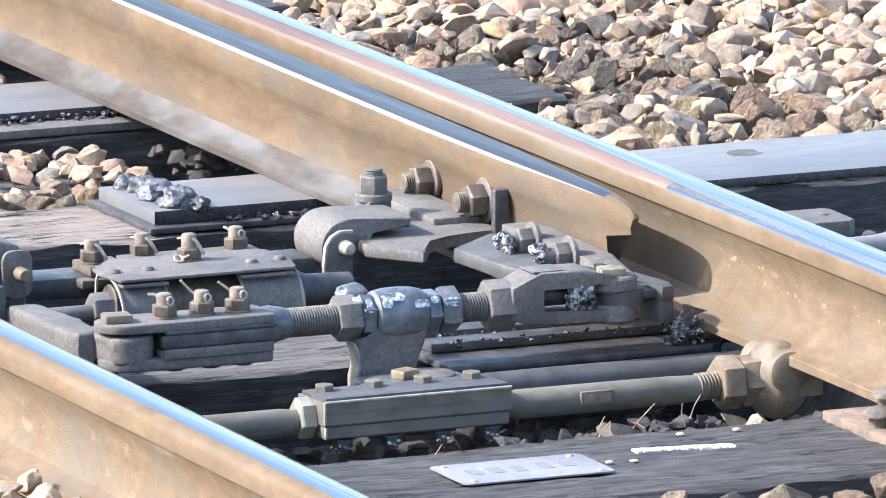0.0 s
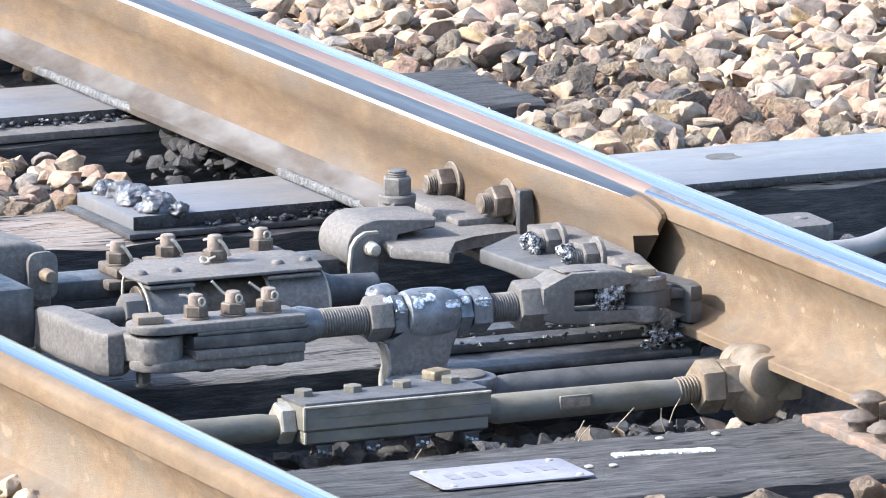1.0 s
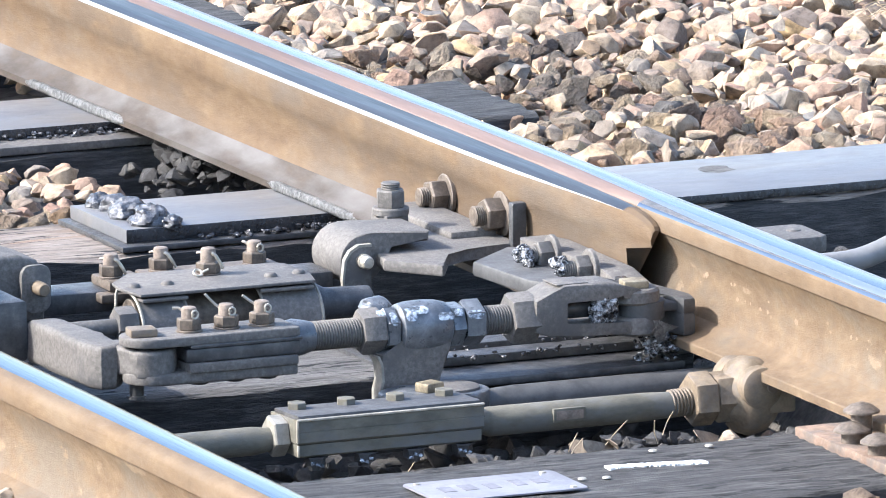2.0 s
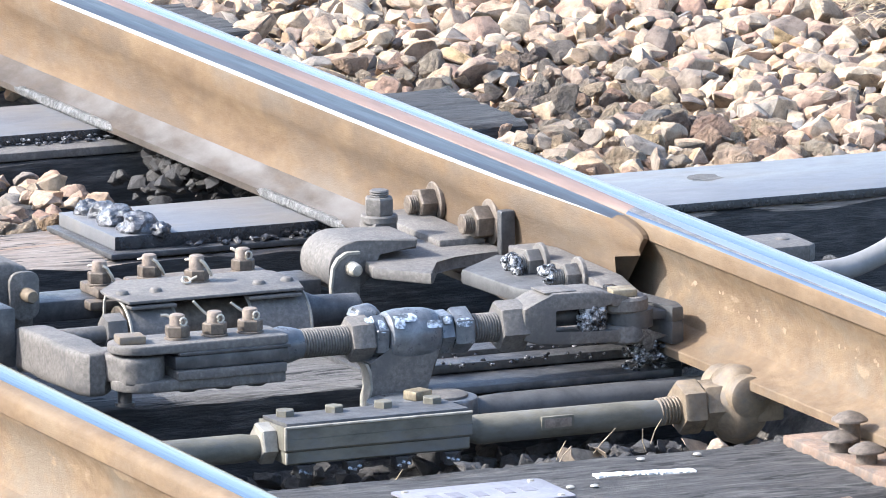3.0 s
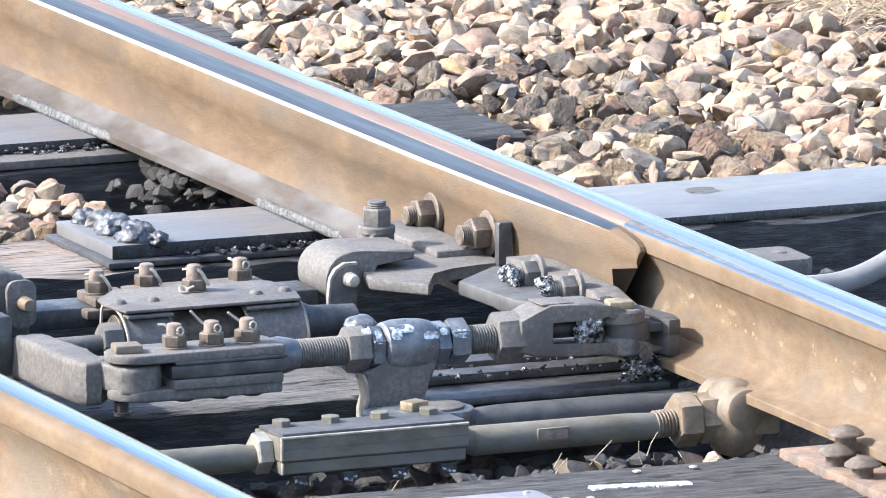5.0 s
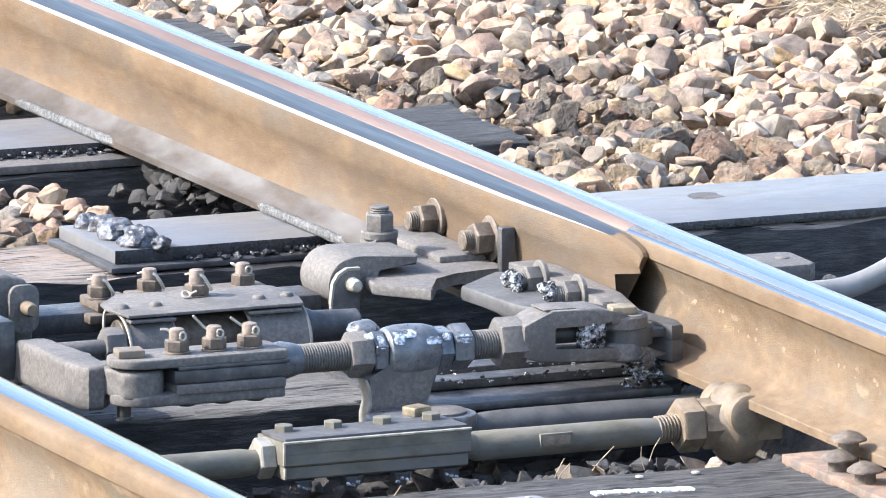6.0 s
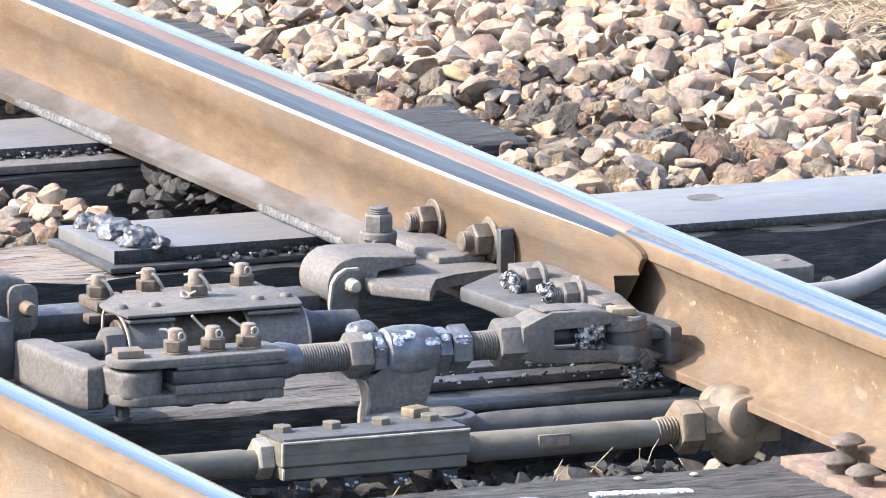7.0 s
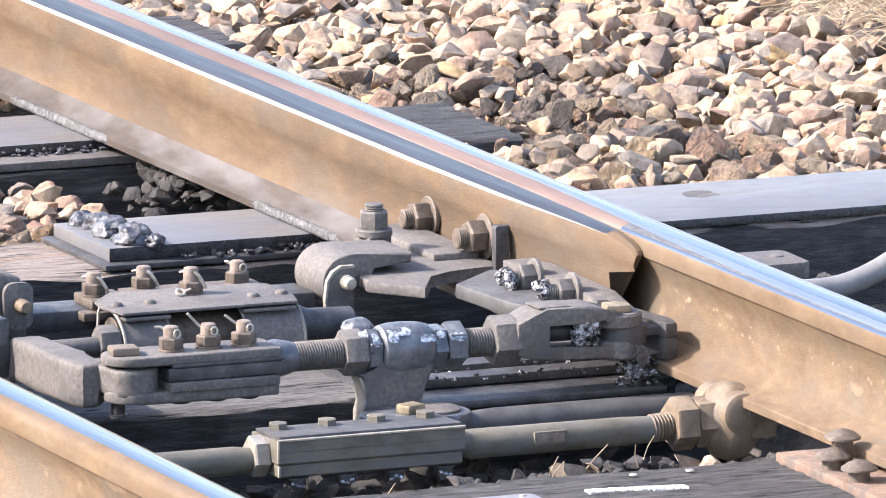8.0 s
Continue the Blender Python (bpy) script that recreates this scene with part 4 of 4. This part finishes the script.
    prism(bm, [(0.668, 0.080), (0.731, 0.080), (0.731, 0.052), (0.727, 0.040), (0.714, 0.018), (0.708, -0.004), (0.708, -0.05), (0.638, -0.05), (0.636, -0.01), (0.642, 0.010), (0.640, 0.034), (0.634, 0.046),
               (0.652, 0.050), (0.668, 0.06)],
          0.006, 0.030, axis="y", bev=0.003)
    arm = part("hanging_arm", bm, STEEL, t, "flat steel arm hanging from the sleeve")
    # Pale strip paints the sunlit -x edge of the arm.
    bm = bmesh.new()
    prism(bm, [(0.6335, -0.05), (0.6375, -0.05), (0.6365, 0.0), (0.6405, 0.012), (0.6385, 0.034), (0.634, 0.044), (0.6305, 0.044), (0.6355, 0.032), (0.6372, 0.013), (0.6335, 0.0)], 0.005, 0.031, axis="y", bev=0)
    part("rim", bm, RIM, arm, "pale edge with light painted in")
    # yoke
    bm = bmesh.new()
    body = [(0.842, 0.056), (0.860, 0.050), (0.90, 0.048), (0.985, 0.044), (1.000, 0.047), (1.000, 0.060), (0.985, 0.0605), (0.955, 0.0605), (0.884, 0.0605), (0.880, 0.064), (0.880, 0.091), (0.884, 0.095),
            (0.945, 0.095), (0.960, 0.090), (1.000, 0.086), (1.000, 0.094), (0.978, 0.098), (0.960, 0.107), (0.945, 0.112), (0.882, 0.113), (0.866, 0.106), (0.842, 0.096)]
    prism(bm, body, 0.000, 0.056, axis="y", bev=0.004)
    yoke = part("yoke", bm, STEEL, t, "cast steel yoke with a long slot")
    bm = bmesh.new()
    lathe(bm, (0.987, 0.027, 0.041), (0, 0, 1), [(0, 0.028), (0.003, 0.031), (0.020, 0.031), (0.023, 0.029)], 24)
    part("yoke_ear", bm, STEEL, yoke)
    bm = bmesh.new()
    lathe(bm, (0.987, 0.027, 0.0795), (0, 0, 1), [(0, 0.028), (0.003, 0.031), (0.016, 0.031), (0.019, 0.028)], 24)
    part("yoke_ear", bm, STEEL, yoke)
    bm = bmesh.new()
    box(bm, (0.970, 1.002), (0.012, 0.042), (0.0985, 0.108), 0.002, pose(0, 0, 0, 0, 0, -10))
    part("pin_head", bm, BRASS, yoke, "square pin head with yellowed faces")
    bm = bmesh.new()
    rod(bm, (0.88, 0.034, 0.077), (0.96, 0.034, 0.077), 0.0125, 14)
    part("slot_bar", bm, STEEL_OIL, yoke)
    bm = bmesh.new()
    r = random.Random(5)
    for q in range(9):
        lump(bm, (0.927 + 0.010 * (q % 3), 0.010 + r.uniform(-0.003, 0.003), 0.068 + 0.0095 * (q // 3)), 0.0095, r, 1.0, 3, 0.3)
    tagged(part("grease", bm, SILVER, yoke, "silvery grease packed in the slot"), kind="stuff")
    bm = bmesh.new()
    box(bm, (0.872, 0.915), (0.006, 0.050), (0.1120, 0.1140), 0.0008)
    part("cap_strip", bm, STEEL, yoke)
    # side link with its nut, behind the clamp plates
    bm = bmesh.new()
    rod(bm, (0.285, 0.200, 0.070), (0.372, 0.200, 0.070), 0.011, 16)
    part("side_link", bm, STEEL, t)
    bm = bmesh.new()
    hexa(bm, (0.362, 0.200, 0.074), (1, 0, 0), 0.036, 0.026, 0.3)
    part("nut", bm, STEEL, t)
    bm = bmesh.new()
    lump(bm, (0.668, 0.10, 0.088), 0.020, random.Random(2), 0.6, 3, 0.2)
    part("grease", bm, BLUE_STEEL, t, "rounded cap of grease")
    return t


def throw_rod():
    t = thing("throw_rod", (0.72, -0.03, 0.0), "grey round throw rod with a flat jointed eye", "switch rod", "switch rods")
    bm = bmesh.new()
    lathe(bm, (0.745, -0.035, -0.018), (1, 0, 0), [(0, 0.016), (0.03, 0.019), (0.05, 0.020), (0.72, 0.020)], 22)
    part("round_rod", bm, BOX_DARK, t)
    bm = bmesh.new()
    pts = [(0.655 + 0.040 * math.cos(radians(a)), -0.04 + 0.042 * math.sin(radians(a))) for a in range(90, 271, 15)]
    pts += [(0.718 + 0.040 * math.cos(radians(a)), -0.04 + 0.042 * math.sin(radians(a))) for a in range(-90, 91, 15)]
    prism(bm, pts, -0.020, 0.006, bev=0.004)
    part("eye", bm, BLUE_STEEL, t, "flat rounded greased eye")
    bm = bmesh.new()
    lathe(bm, (0.712, -0.04, 0.006), (0, 0, 1), [(0, 0.033), (0.003, 0.033), (0.004, 0.031)], 28)
    part("washer", bm, STEEL, t)
    bm = bmesh.new()
    box(bm, (0.664, 0.692), (-0.058, -0.034), (0.006, 0.018), 0.002, pose(0, 0, 0, 0, 0, 20))
    part("pin_head", bm, BRASS, t, "square brass-coloured pin head")
    return t


# ---- fixed gauge rod ----
def gauge_rod():
    t = thing("gauge_rod", (0.55, -0.19, -0.04), "olive-grey gauge tie rod with an insulated clamp box below the rails", "tie rod")
    Y, Z = -0.190, 0.0
    bm = bmesh.new()
    lathe(bm, (0.0, Y, Z - 0.004), (1, 0, 0), [(0, 0.0175), (0.385, 0.0175), (0.400, 0.015), (0.43, 0.015)], 24)
    part("rod_end", bm, BOX_GREY, t)
    bm = bmesh.new()
    hexa(bm, (0.405, Y, Z), (1, 0, 0), 0.044, 0.020, 0.26)
    part("collar", bm, RIM, t, "paint-splashed pale collar")
    x0, x1 = 0.424, 0.669
    bm = bmesh.new()
    prism(bm, [(-0.2345, -0.0045), (-0.150, -0.0045), (-0.150, 0.022), (-0.205, 0.024), (-0.230, 0.0255), (-0.236, 0.0255), (-0.236, 0.0110), (-0.2352, 0.0104), (-0.2365, 0.0098), (-0.2365, -0.002)],
          x0, x1, axis="x", bev=0.0012)
    b = part("clamp_box", bm, [BOX_GREY], t, "long olive-grey clamp box with stepped faces")
    bm = bmesh.new()
    prism(bm, [(-0.2345, 0.0260), (-0.226, 0.0258), (-0.205, 0.0245), (-0.158, 0.0230), (-0.158, 0.0275), (-0.206, 0.0290), (-0.2275, 0.0302), (-0.2335, 0.0300)], x0 + 0.002, x1 - 0.004, axis="x", bev=0.0008)
    part("insulation_sheet", bm, BOX_DARK, b, "dark insulating liner")
    bm = bmesh.new()
    prism(bm, [(-0.2362, 0.0236), (-0.2376, 0.0244), (-0.2376, 0.0262), (-0.2350, 0.0272)], x0, x1, axis="x", bev=0)
    box(bm, (x0 - 0.0012, x0 + 0.0016), (-0.2376, -0.233), (-0.002, 0.0256), 0.0006)
    box(bm, (x0 + 0.001, x0 + 0.0036), (-0.2345, -0.230), (-0.020, -0.006), 0.0006)
    part("edge_strip", bm, BRIGHT, b, "bright narrow edge strip")
    bm = bmesh.new()
    prism(bm, [(-0.230, -0.0215), (-0.150, -0.0215), (-0.150, -0.0055), (-0.233, -0.0055), (-0.233, -0.0190)], x0 + 0.002, x1 - 0.002, axis="x", bev=0.002)
    part("lower_plate", bm, BOX_GREY, b)
    for k in range(4):
        x = x0 + 0.024 + 0.0645 * k
        bm = bmesh.new()
        hexa(bm, (x, -0.176, 0.027), (0, 0, 1), 0.021, 0.009, 0.2)
        part("nut", bm, BOX_GREY, b)
        bm = bmesh.new()
        lathe(bm, (x + 0.004, -0.222, -0.0225), (0, 0, -1), [(0, 0.016), (0.002, 0.016), (0.0025, 0.0125), (0.012, 0.0125), (0.0125, 0.008), (0.017, 0.008)], 6, 0.3)
        under = part("bolt", bm, STEEL_OIL, b)
        bm = bmesh.new()
        for q in range(3):
            lump(bm, (x - 0.004 + 0.006 * q, -0.2345, -0.029 - 0.002 * ((q + k) % 3)), 0.0028, random.Random(60 + q + k), 0.8, 2, 0.5)
        part("drip", bm, SMEAR, under, "pale dried drip")
    bm = bmesh.new()
    lathe(bm, (0.664, Y, Z - 0.007), (1, 0, 0), [(0, 0.0155), (0.022, 0.0155), (0.026, 0.0175), (0.030, 0.0185), (0.235, 0.0178), (0.262, 0.0165), (0.278, 0.0160)], 26)
    part("rod_end", bm, BOX_GREY, t)
    bm = bmesh.new()
    box(bm, (0.772, 0.815), (Y - 0.0205, Y - 0.0150), (-0.012, 0.005), 0.001)
    tag = part("name_tag", bm, BOX_GREY, t, "small raised metal tag, its lettering worn away")
    bm = bmesh.new()
    box(bm, (0.7755, 0.8115), (Y - 0.0212, Y - 0.0205), (-0.009, 0.002), 0.0003)
    part("tag_face", bm, BOLT_END, tag, "dull brown tag face")
    bm = bmesh.new()
    thread(bm, (0.935, Y, Z - 0.006), (0.98, Y, Z - 0.004), 0.0175, 0.0045, 24)
    part("thread", bm, TAN, t, "rusty thread")
    bm = bmesh.new()
    hexa(bm, (0.962, Y, Z - 0.003), (1, 0, 0), 0.058, 0.030, 0.35)
    part("lock_nut", bm, TAN, t, "large tan rusted nut")
    bm = bmesh.new()
    hexa(bm, (0.992, Y, Z - 0.003), (1, 0, 0), 0.056, 0.030, 0.1)
    lathe(bm, (1.008, Y, Z - 0.004), (1, 0, 0), [(0, 0.028), (0.008, 0.034), (0.016, 0.045), (0.030, 0.050), (0.048, 0.046), (0.060, 0.036)], 28)
    jaw = part("jaw", bm, TAN, t, "flared cast jaw, rusty tan")
    for dy in (-0.036, 0.036):
        bm = bmesh.new()
        lathe(bm, (1.040, Y + dy - 0.015, Z + 0.012), (0, 1, 0), [(0, 0.020), (0.004, 0.026), (0.026, 0.026), (0.030, 0.020)], 24)
        box(bm, (1.05, 1.085), (Y + dy - 0.011, Y + dy + 0.011), (Z - 0.02, Z + 0.016), 0.003)
        part("jaw_ear", bm, TAN, jaw)
    bm = bmesh.new()
    rod(bm, (1.052, Y - 0.052, Z + 0.014), (1.052, Y + 0.05, Z + 0.014), 0.008, 12)
    part("pin", bm, BOLT, jaw)
    return t


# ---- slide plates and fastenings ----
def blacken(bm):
    """Puts shade and grease into the colour: a plate's faces towards -y turn black."""
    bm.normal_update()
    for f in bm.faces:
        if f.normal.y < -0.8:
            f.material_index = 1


def slide_plates():
    # behind the toe: worn plate with piled grease at its end
    t = thing("slide_plate", (0.9, 1.12, 0.0), "worn steel slide plate with piled grease at its end", "slide plate", "slide plates")
    bm = bmesh.new()
    prism(bm, [(0.692, 1.003), (1.10, 1.003), (1.10, 1.235), (0.692, 1.235)], 0.0, 0.008, bev=0.002)
    part("base_plate", bm, STEEL_OIL, t)
    bm = bmesh.new()
    prism(bm, [(0.706, 1.025), (1.10, 1.025), (1.10, 1.225), (0.706, 1.225)], 0.008, 0.0265, bev=0.0015)
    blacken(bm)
    part("slide_surface", bm, [PLATE, GREASE_SHADE], t, "smooth grey rubbed steel")
    r = random.Random(21)
    bm = bmesh.new()
    for x, y, s in ((0.752, 1.055, 0.026), (0.744, 1.115, 0.025), (0.752, 1.165, 0.023), (0.738, 1.20, 0.018), (0.772, 1.03, 0.014)):
        lump(bm, (x, y, 0.030), s, r, 0.8, 4, 0.32)
    tagged(part("grease", bm, GREASE_GREY, t, "heap of wet shiny grey-black grease"), kind="stuff")
    bm = bmesh.new()
    for q in range(60):
        lump(bm, (r.uniform(0.80, 1.04), 1.012 + r.uniform(-0.008, 0.012), 0.010 + r.uniform(0, 0.004)), r.uniform(0.002, 0.006), r, 0.7, 1, 0.5)
    tagged(part("grease_spatter", bm, GREASE_SHADE, t), kind="stuff")
    # next timber back
    t = thing("slide_plate", (0.8, 1.9, 0.0), "grey rubbed slide plate edged with grease and painted shade", "slide plate", "slide plates")
    bm = bmesh.new()
    box(bm, (0.62, 1.10), (1.745, 2.04), (0.0, 0.012), 0.002)
    part("base_plate", bm, STEEL, t)
    bm = bmesh.new()
    box(bm, (0.64, 1.10), (1.80, 2.02), (0.012, 0.0265), 0.0015)
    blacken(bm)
    part("slide_surface", bm, [PLATE, GREASE_SHADE], t, "smooth grey rubbed steel")
    bm = bmesh.new()
    for q in range(70):
        lump(bm, (r.uniform(0.75, 1.05), 1.795 + r.uniform(-0.012, 0.006), 0.012 + r.uniform(0, 0.008)), r.uniform(0.0015, 0.005), r, 0.6, 2, 0.8)
    tagged(part("grease_spatter", bm, GREASE_GREY, t), kind="stuff")
    # under the toe: low bars on the rod timber
    t = thing("slide_plate", (0.9, 0.15, 0.0), "low black greased slide bars on the rod timber", "slide plate", "slide plates")
    bm = bmesh.new()
    box(bm, (0.690, 1.045), (0.002, 0.30), (-0.005, 0.005), 0.002)
    part("base_plate", bm, STEEL_OIL, t)
    bm = bmesh.new()
    box(bm, (0.700, 1.06), (0.085, 0.125), (0.006, 0.018), 0.002)
    part("slide_bar", bm, STEEL_OIL, t)
    bm = bmesh.new()
    box(bm, (0.700, 1.10), (0.13, 0.30), (0.006, 0.024), 0.002)
    part("slide_bar", bm, STEEL_OIL, t)
    bm = bmesh.new()
    for q in range(110):
        k = abs(r.gauss(0, 1))
        lump(bm, (1.022 - 0.016 * k * r.random() + r.uniform(-0.014, 0.016), 0.028 + r.uniform(-0.025, 0.03), 0.014 + r.uniform(-0.010, 0.020)), r.uniform(0.0025, 0.0055), r, 0.8, 1, 0.9)
    tagged(part("grease_clump", bm, SILVER, t, "crumbling heap of glittering grease"), kind="stuff")
    bm = bmesh.new()
    for q in range(70):
        lump(bm, (r.uniform(0.72, 1.0), r.choice((0.082, 0.127)) + r.uniform(-0.006, 0.006), 0.016 + r.uniform(-0.004, 0.006)), r.uniform(0.0015, 0.004), r, 0.7, 1, 0.5)
    tagged(part("grease_spatter", bm, GREASE_SHADE, t), kind="stuff")
    # beyond the far rail: long steel bar along the timber
    t = thing("tie_bar", (1.9, 1.12, 0.0), "long flat grey steel bar on the switch timber", "steel bar")
    bm = bmesh.new()
    box(bm, (1.10, 2.9), (1.002, 1.252), (0.0, 0.012), 0.001)
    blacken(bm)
    part("flat_bar", bm, [PLATE, GREASE_SHADE], t)
    bm = bmesh.new()
    lump(bm, (1.62, 1.17, 0.0122), 0.024, r, 0.02, 3, 0.4)
    part("mud_mark", bm, WOOD_GREY, t, "dried mud mark")


def small_fixings():
    t = thing("tie_plate", (1.08, -0.57, 0.0), "rusty pink tie plate with three screw spikes", "tie plate")
    bm = bmesh.new()
    box(bm, (0.980, 1.25), (-0.90, -0.458), (-0.003, 0.011), 0.002)
    part("base_plate", bm, RUST_RED, t, "rusty pink steel plate")
    for x, y, h in ((1.018, -0.566, 0.0335), (1.001, -0.575, 0.013), (1.000, -0.652, 0.013)):
        bm = bmesh.new()
        lathe(bm, (x, y, 0.011), (0, 0, 1), [(0, 0.013), (h, 0.013), (h + 0.0005, 0.0225), (h + 0.003, 0.022), (h + 0.009, 0.014), (h + 0.0125, 0.004)], 20)
        part("screw_spike", bm, BOLT, t, "domed screw spike head")
    t = thing("plaque", (0.52, -0.60, 0.0), "thin pale lilac-grey metal plaque nailed to the timber", "plaque")
    bm = bmesh.new()
    prism(bm, round_rect(0.427, 0.621, -0.658, -0.545, 0.008), 0.0035, 0.0055, bev=0.0006)
    sheet = part("sheet", bm, PLAQUE, t)
    for x0, x1, y0, y1 in ((0.455, 0.472, -0.612, -0.585), (0.482, 0.50, -0.612, -0.582), (0.512, 0.527, -0.615, -0.588), (0.548, 0.562, -0.612, -0.58), (0.574, 0.592, -0.61, -0.586)):
        bm = bmesh.new()
        box(bm, (x0, x1), (y0, y1), (0.0055, 0.0060), 0)
        part("worn_character_bar", bm, PLAQUE_MARK, sheet, "faded bar of lettering")
    for x, y in ((0.443, -0.556), (0.605, -0.556), (0.443, -0.647), (0.605, -0.647)):
        bm = bmesh.new()
        lathe(bm, (x, y, 0.0055), (0, 0, 1), [(0, 0.0045), (0.0015, 0.004), (0.0022, 0.0015)], 12)
        part("nail_head", bm, BRIGHT, t)
    bm = bmesh.new()
    r = random.Random(4)
    pts = [(0.695 + 0.120 * k / 60, -0.532 - 0.020 * k / 60 + 0.0026 * r.uniform(-1, 1)) for k in range(61)]
    pts += [(x + 0.002 * r.uniform(-1, 1), y - 0.014 - r.uniform(0, 0.005)) for x, y in pts[::-1]]
    prism(bm, pts, -0.004, 0.0022, bev=0)
    single("paint_mark", bm, WHITE, (0.766, -0.54, 0.002), "flaking white paint stripe on the tarred timber", "paint mark")
    for x, y in ((0.640, -0.593), (0.669, -0.599), (0.784, -0.477), (0.857, -0.479)):
        bm = bmesh.new()
        lathe(bm, (x, y, 0.0015), (0, 0, 1), [(0, 0.0055), (0.0015, 0.005), (0.0025, 0.002)], 12)
        single("nail", bm, BRIGHT, (x, y, 0.0015), "bright nail head in the tarred timber", "nail", "nails in the timber")
    t = thing("anchor_plate", (1.58, 0.82, -0.15), "grey steel plate on a block beyond the rail", "steel plate")
    bm = bmesh.new()
    prism(bm, [(1.20, 0.772), (1.590, 0.770), (1.602, 0.780), (1.604, 0.858), (1.592, 0.868), (1.20, 0.868)], -0.034, -0.0105, bev=0.003)
    p = part("plate", bm, STEEL, t)
    bm = bmesh.new()
    lathe(bm, (1.575, 0.824, -0.0105), (0, 0, 1), [(0, 0.010), (0.0015, 0.009), (0.0025, 0.005)], 14)
    part("bolt_head", bm, STEEL, p)
    bm = bmesh.new()
    box(bm, (1.22, 1.585), (0.785, 0.86), (-0.16, -0.0345), 0.004)
    part("block", bm, WOOD, t)
    bm = bmesh.new()
    pts = []
    for k in range(30):
        s = k / 29
        x = 1.30 + 0.46 * s
        pts.append((x, 0.68, -0.030 + 1.9 * max(0, x - 1.575) ** 1.8))
    tube(bm, pts, 0.0150, 18)
    single("conduit", bm, PIPE, (1.6, 0.5, -0.1), "pale grey conduit curving up beside the rail", "conduit")


def scrap():
    bm = bmesh.new()
    prism(bm, [(0.992, 0.063), (1.004, 0.061), (1.012, 0.057), (1.028, 0.052), (1.013, 0.046), (1.012, 0.034), (1.004, 0.030), (0.998, 0.042), (0.990, 0.049), (0.997, 0.053)],
          -0.0105, -0.0090, axis="y", bev=0.0004)
    for v in bm.verts:
        v.co.y += 0.004 * math.sin(120 * v.co.x) - 0.25 * (v.co.z - 0.035)
    single("metal_scrap", bm, CRUST, (1.005, -0.01, 0.03), "torn scrap of pale grey sheet beside the blade toe", "scrap")


def litter():
    r = random.Random(31)
    bm = bmesh.new()
    for k in range(1100):
        x, y = r.uniform(2.31, 2.85), r.uniform(2.05, 2.95)
        a = r.gauss(-0.5, 0.5)
        l = r.uniform(0.04, 0.15)
        z = 0.014 + r.uniform(0, 0.03)
        pts = [(x + math.cos(a) * l * q, y + math.sin(a) * l * q, z + 0.03 * math.sin(3.1 * q) * r.uniform(0.2, 1)) for q in (0, 0.35, 0.7, 1)]
        tube(bm, pts, r.uniform(0.0005, 0.0011), 3)
    tagged(single("dry_grass", bm, STRAW, (2.4, 2.7, 0), "tangle of dry straw-coloured grass on the ballast", "grass"), kind="stuff")
    bm = bmesh.new()
    for x, y, z, a, l in ((0.703, -0.40, -0.03, 1.2, 0.06), (0.70, -0.42, -0.02, 0.9, 0.04), (0.83, -0.39, -0.02, 1.9, 0.05), (0.836, -0.39, -0.01, 1.2, 0.05), (0.49, -0.40, -0.04, 1.1, 0.05),
                          (0.75, -0.40, -0.02, 0.4, 0.06)):
        l *= 0.62
        tube(bm, [(x, y, z + 0.01), (x + l * 0.5 * math.cos(a), y, z + 0.01 + l * 0.5), (x + l * 0.9 * math.cos(a), y - 0.01, z + 0.01 + l)], 0.0007, 5)
    tagged(single("grass_stalks", bm, STRAW, (0.7, -0.4, -0.03), "a few dry grass stalks beside the timber", "grass"), kind="stuff")
    for x, y, a, s in ((0.742, -0.405, 20, 0.03), (0.765, -0.398, 70, 0.028), (0.735, -0.395, -30, 0.024), (0.885, -0.40, 40, 0.03)):
        bm = bmesh.new()
        n = 8
        top = []
        for k in range(n):
            q = 2 * math.pi * k / n
            top.append((s * math.cos(q), 0.45 * s * math.sin(q) * (1 + 0.3 * math.cos(3 * q))))
        prism(bm, top, -0.0005, 0.0005, bev=0)
        for v in bm.verts:
            v.co.z += 9 * v.co.x ** 2 + 6 * v.co.y ** 2
        bmesh.ops.transform(bm, verts=bm.verts, matrix=pose(x, y, -0.008, 50, 10, a))
        single("leaf", bm, LEAF, (x, y, -0.02), "curled dead brown leaf beside the timber", "leaf", "dead leaves")


BLADE_FAR = far_blade()
BLADE_NEAR = near_blade()
ROD_REAR = rear_rod()
ROD_ADJ = adjuster_rod()
ROD_THROW = throw_rod()
gauge_rod()
slide_plates()
slide_grease(0.91, 1.25, 41, "silvery grease scraped up along the blade foot")
slide_grease(1.72, 2.15, 42, "silvery grease scraped up along the blade foot")
small_fixings()
scrap()
litter()
scatter()


# ---- movement: the blades are thrown across, then rest ----
def motions():
    left = [(0.0, 1.0), (0.1, 0.89), (0.2, 0.71), (0.3, 0.54), (0.4, 0.38), (0.5, 0.21), (0.6, 0.10), (0.7, 0.04), (0.8, 0.012), (0.9, 0.0), (1.2, 0.0), (8.0, 0.0)]
    for blade_ob in (BLADE_FAR, BLADE_NEAR):
        p = base_of(blade_ob)
        walk(blade_ob, [(t, pose(*p, 0, 0, -0.475 * k)) for t, k in left])
    for rod_ob, travel in ((ROD_REAR, 0.064), (ROD_ADJ, 0.069), (ROD_THROW, 0.069)):
        p = base_of(rod_ob)
        walk(rod_ob, [(t, pose(p.x - travel * k, p.y, p.z)) for t, k in left])


motions()
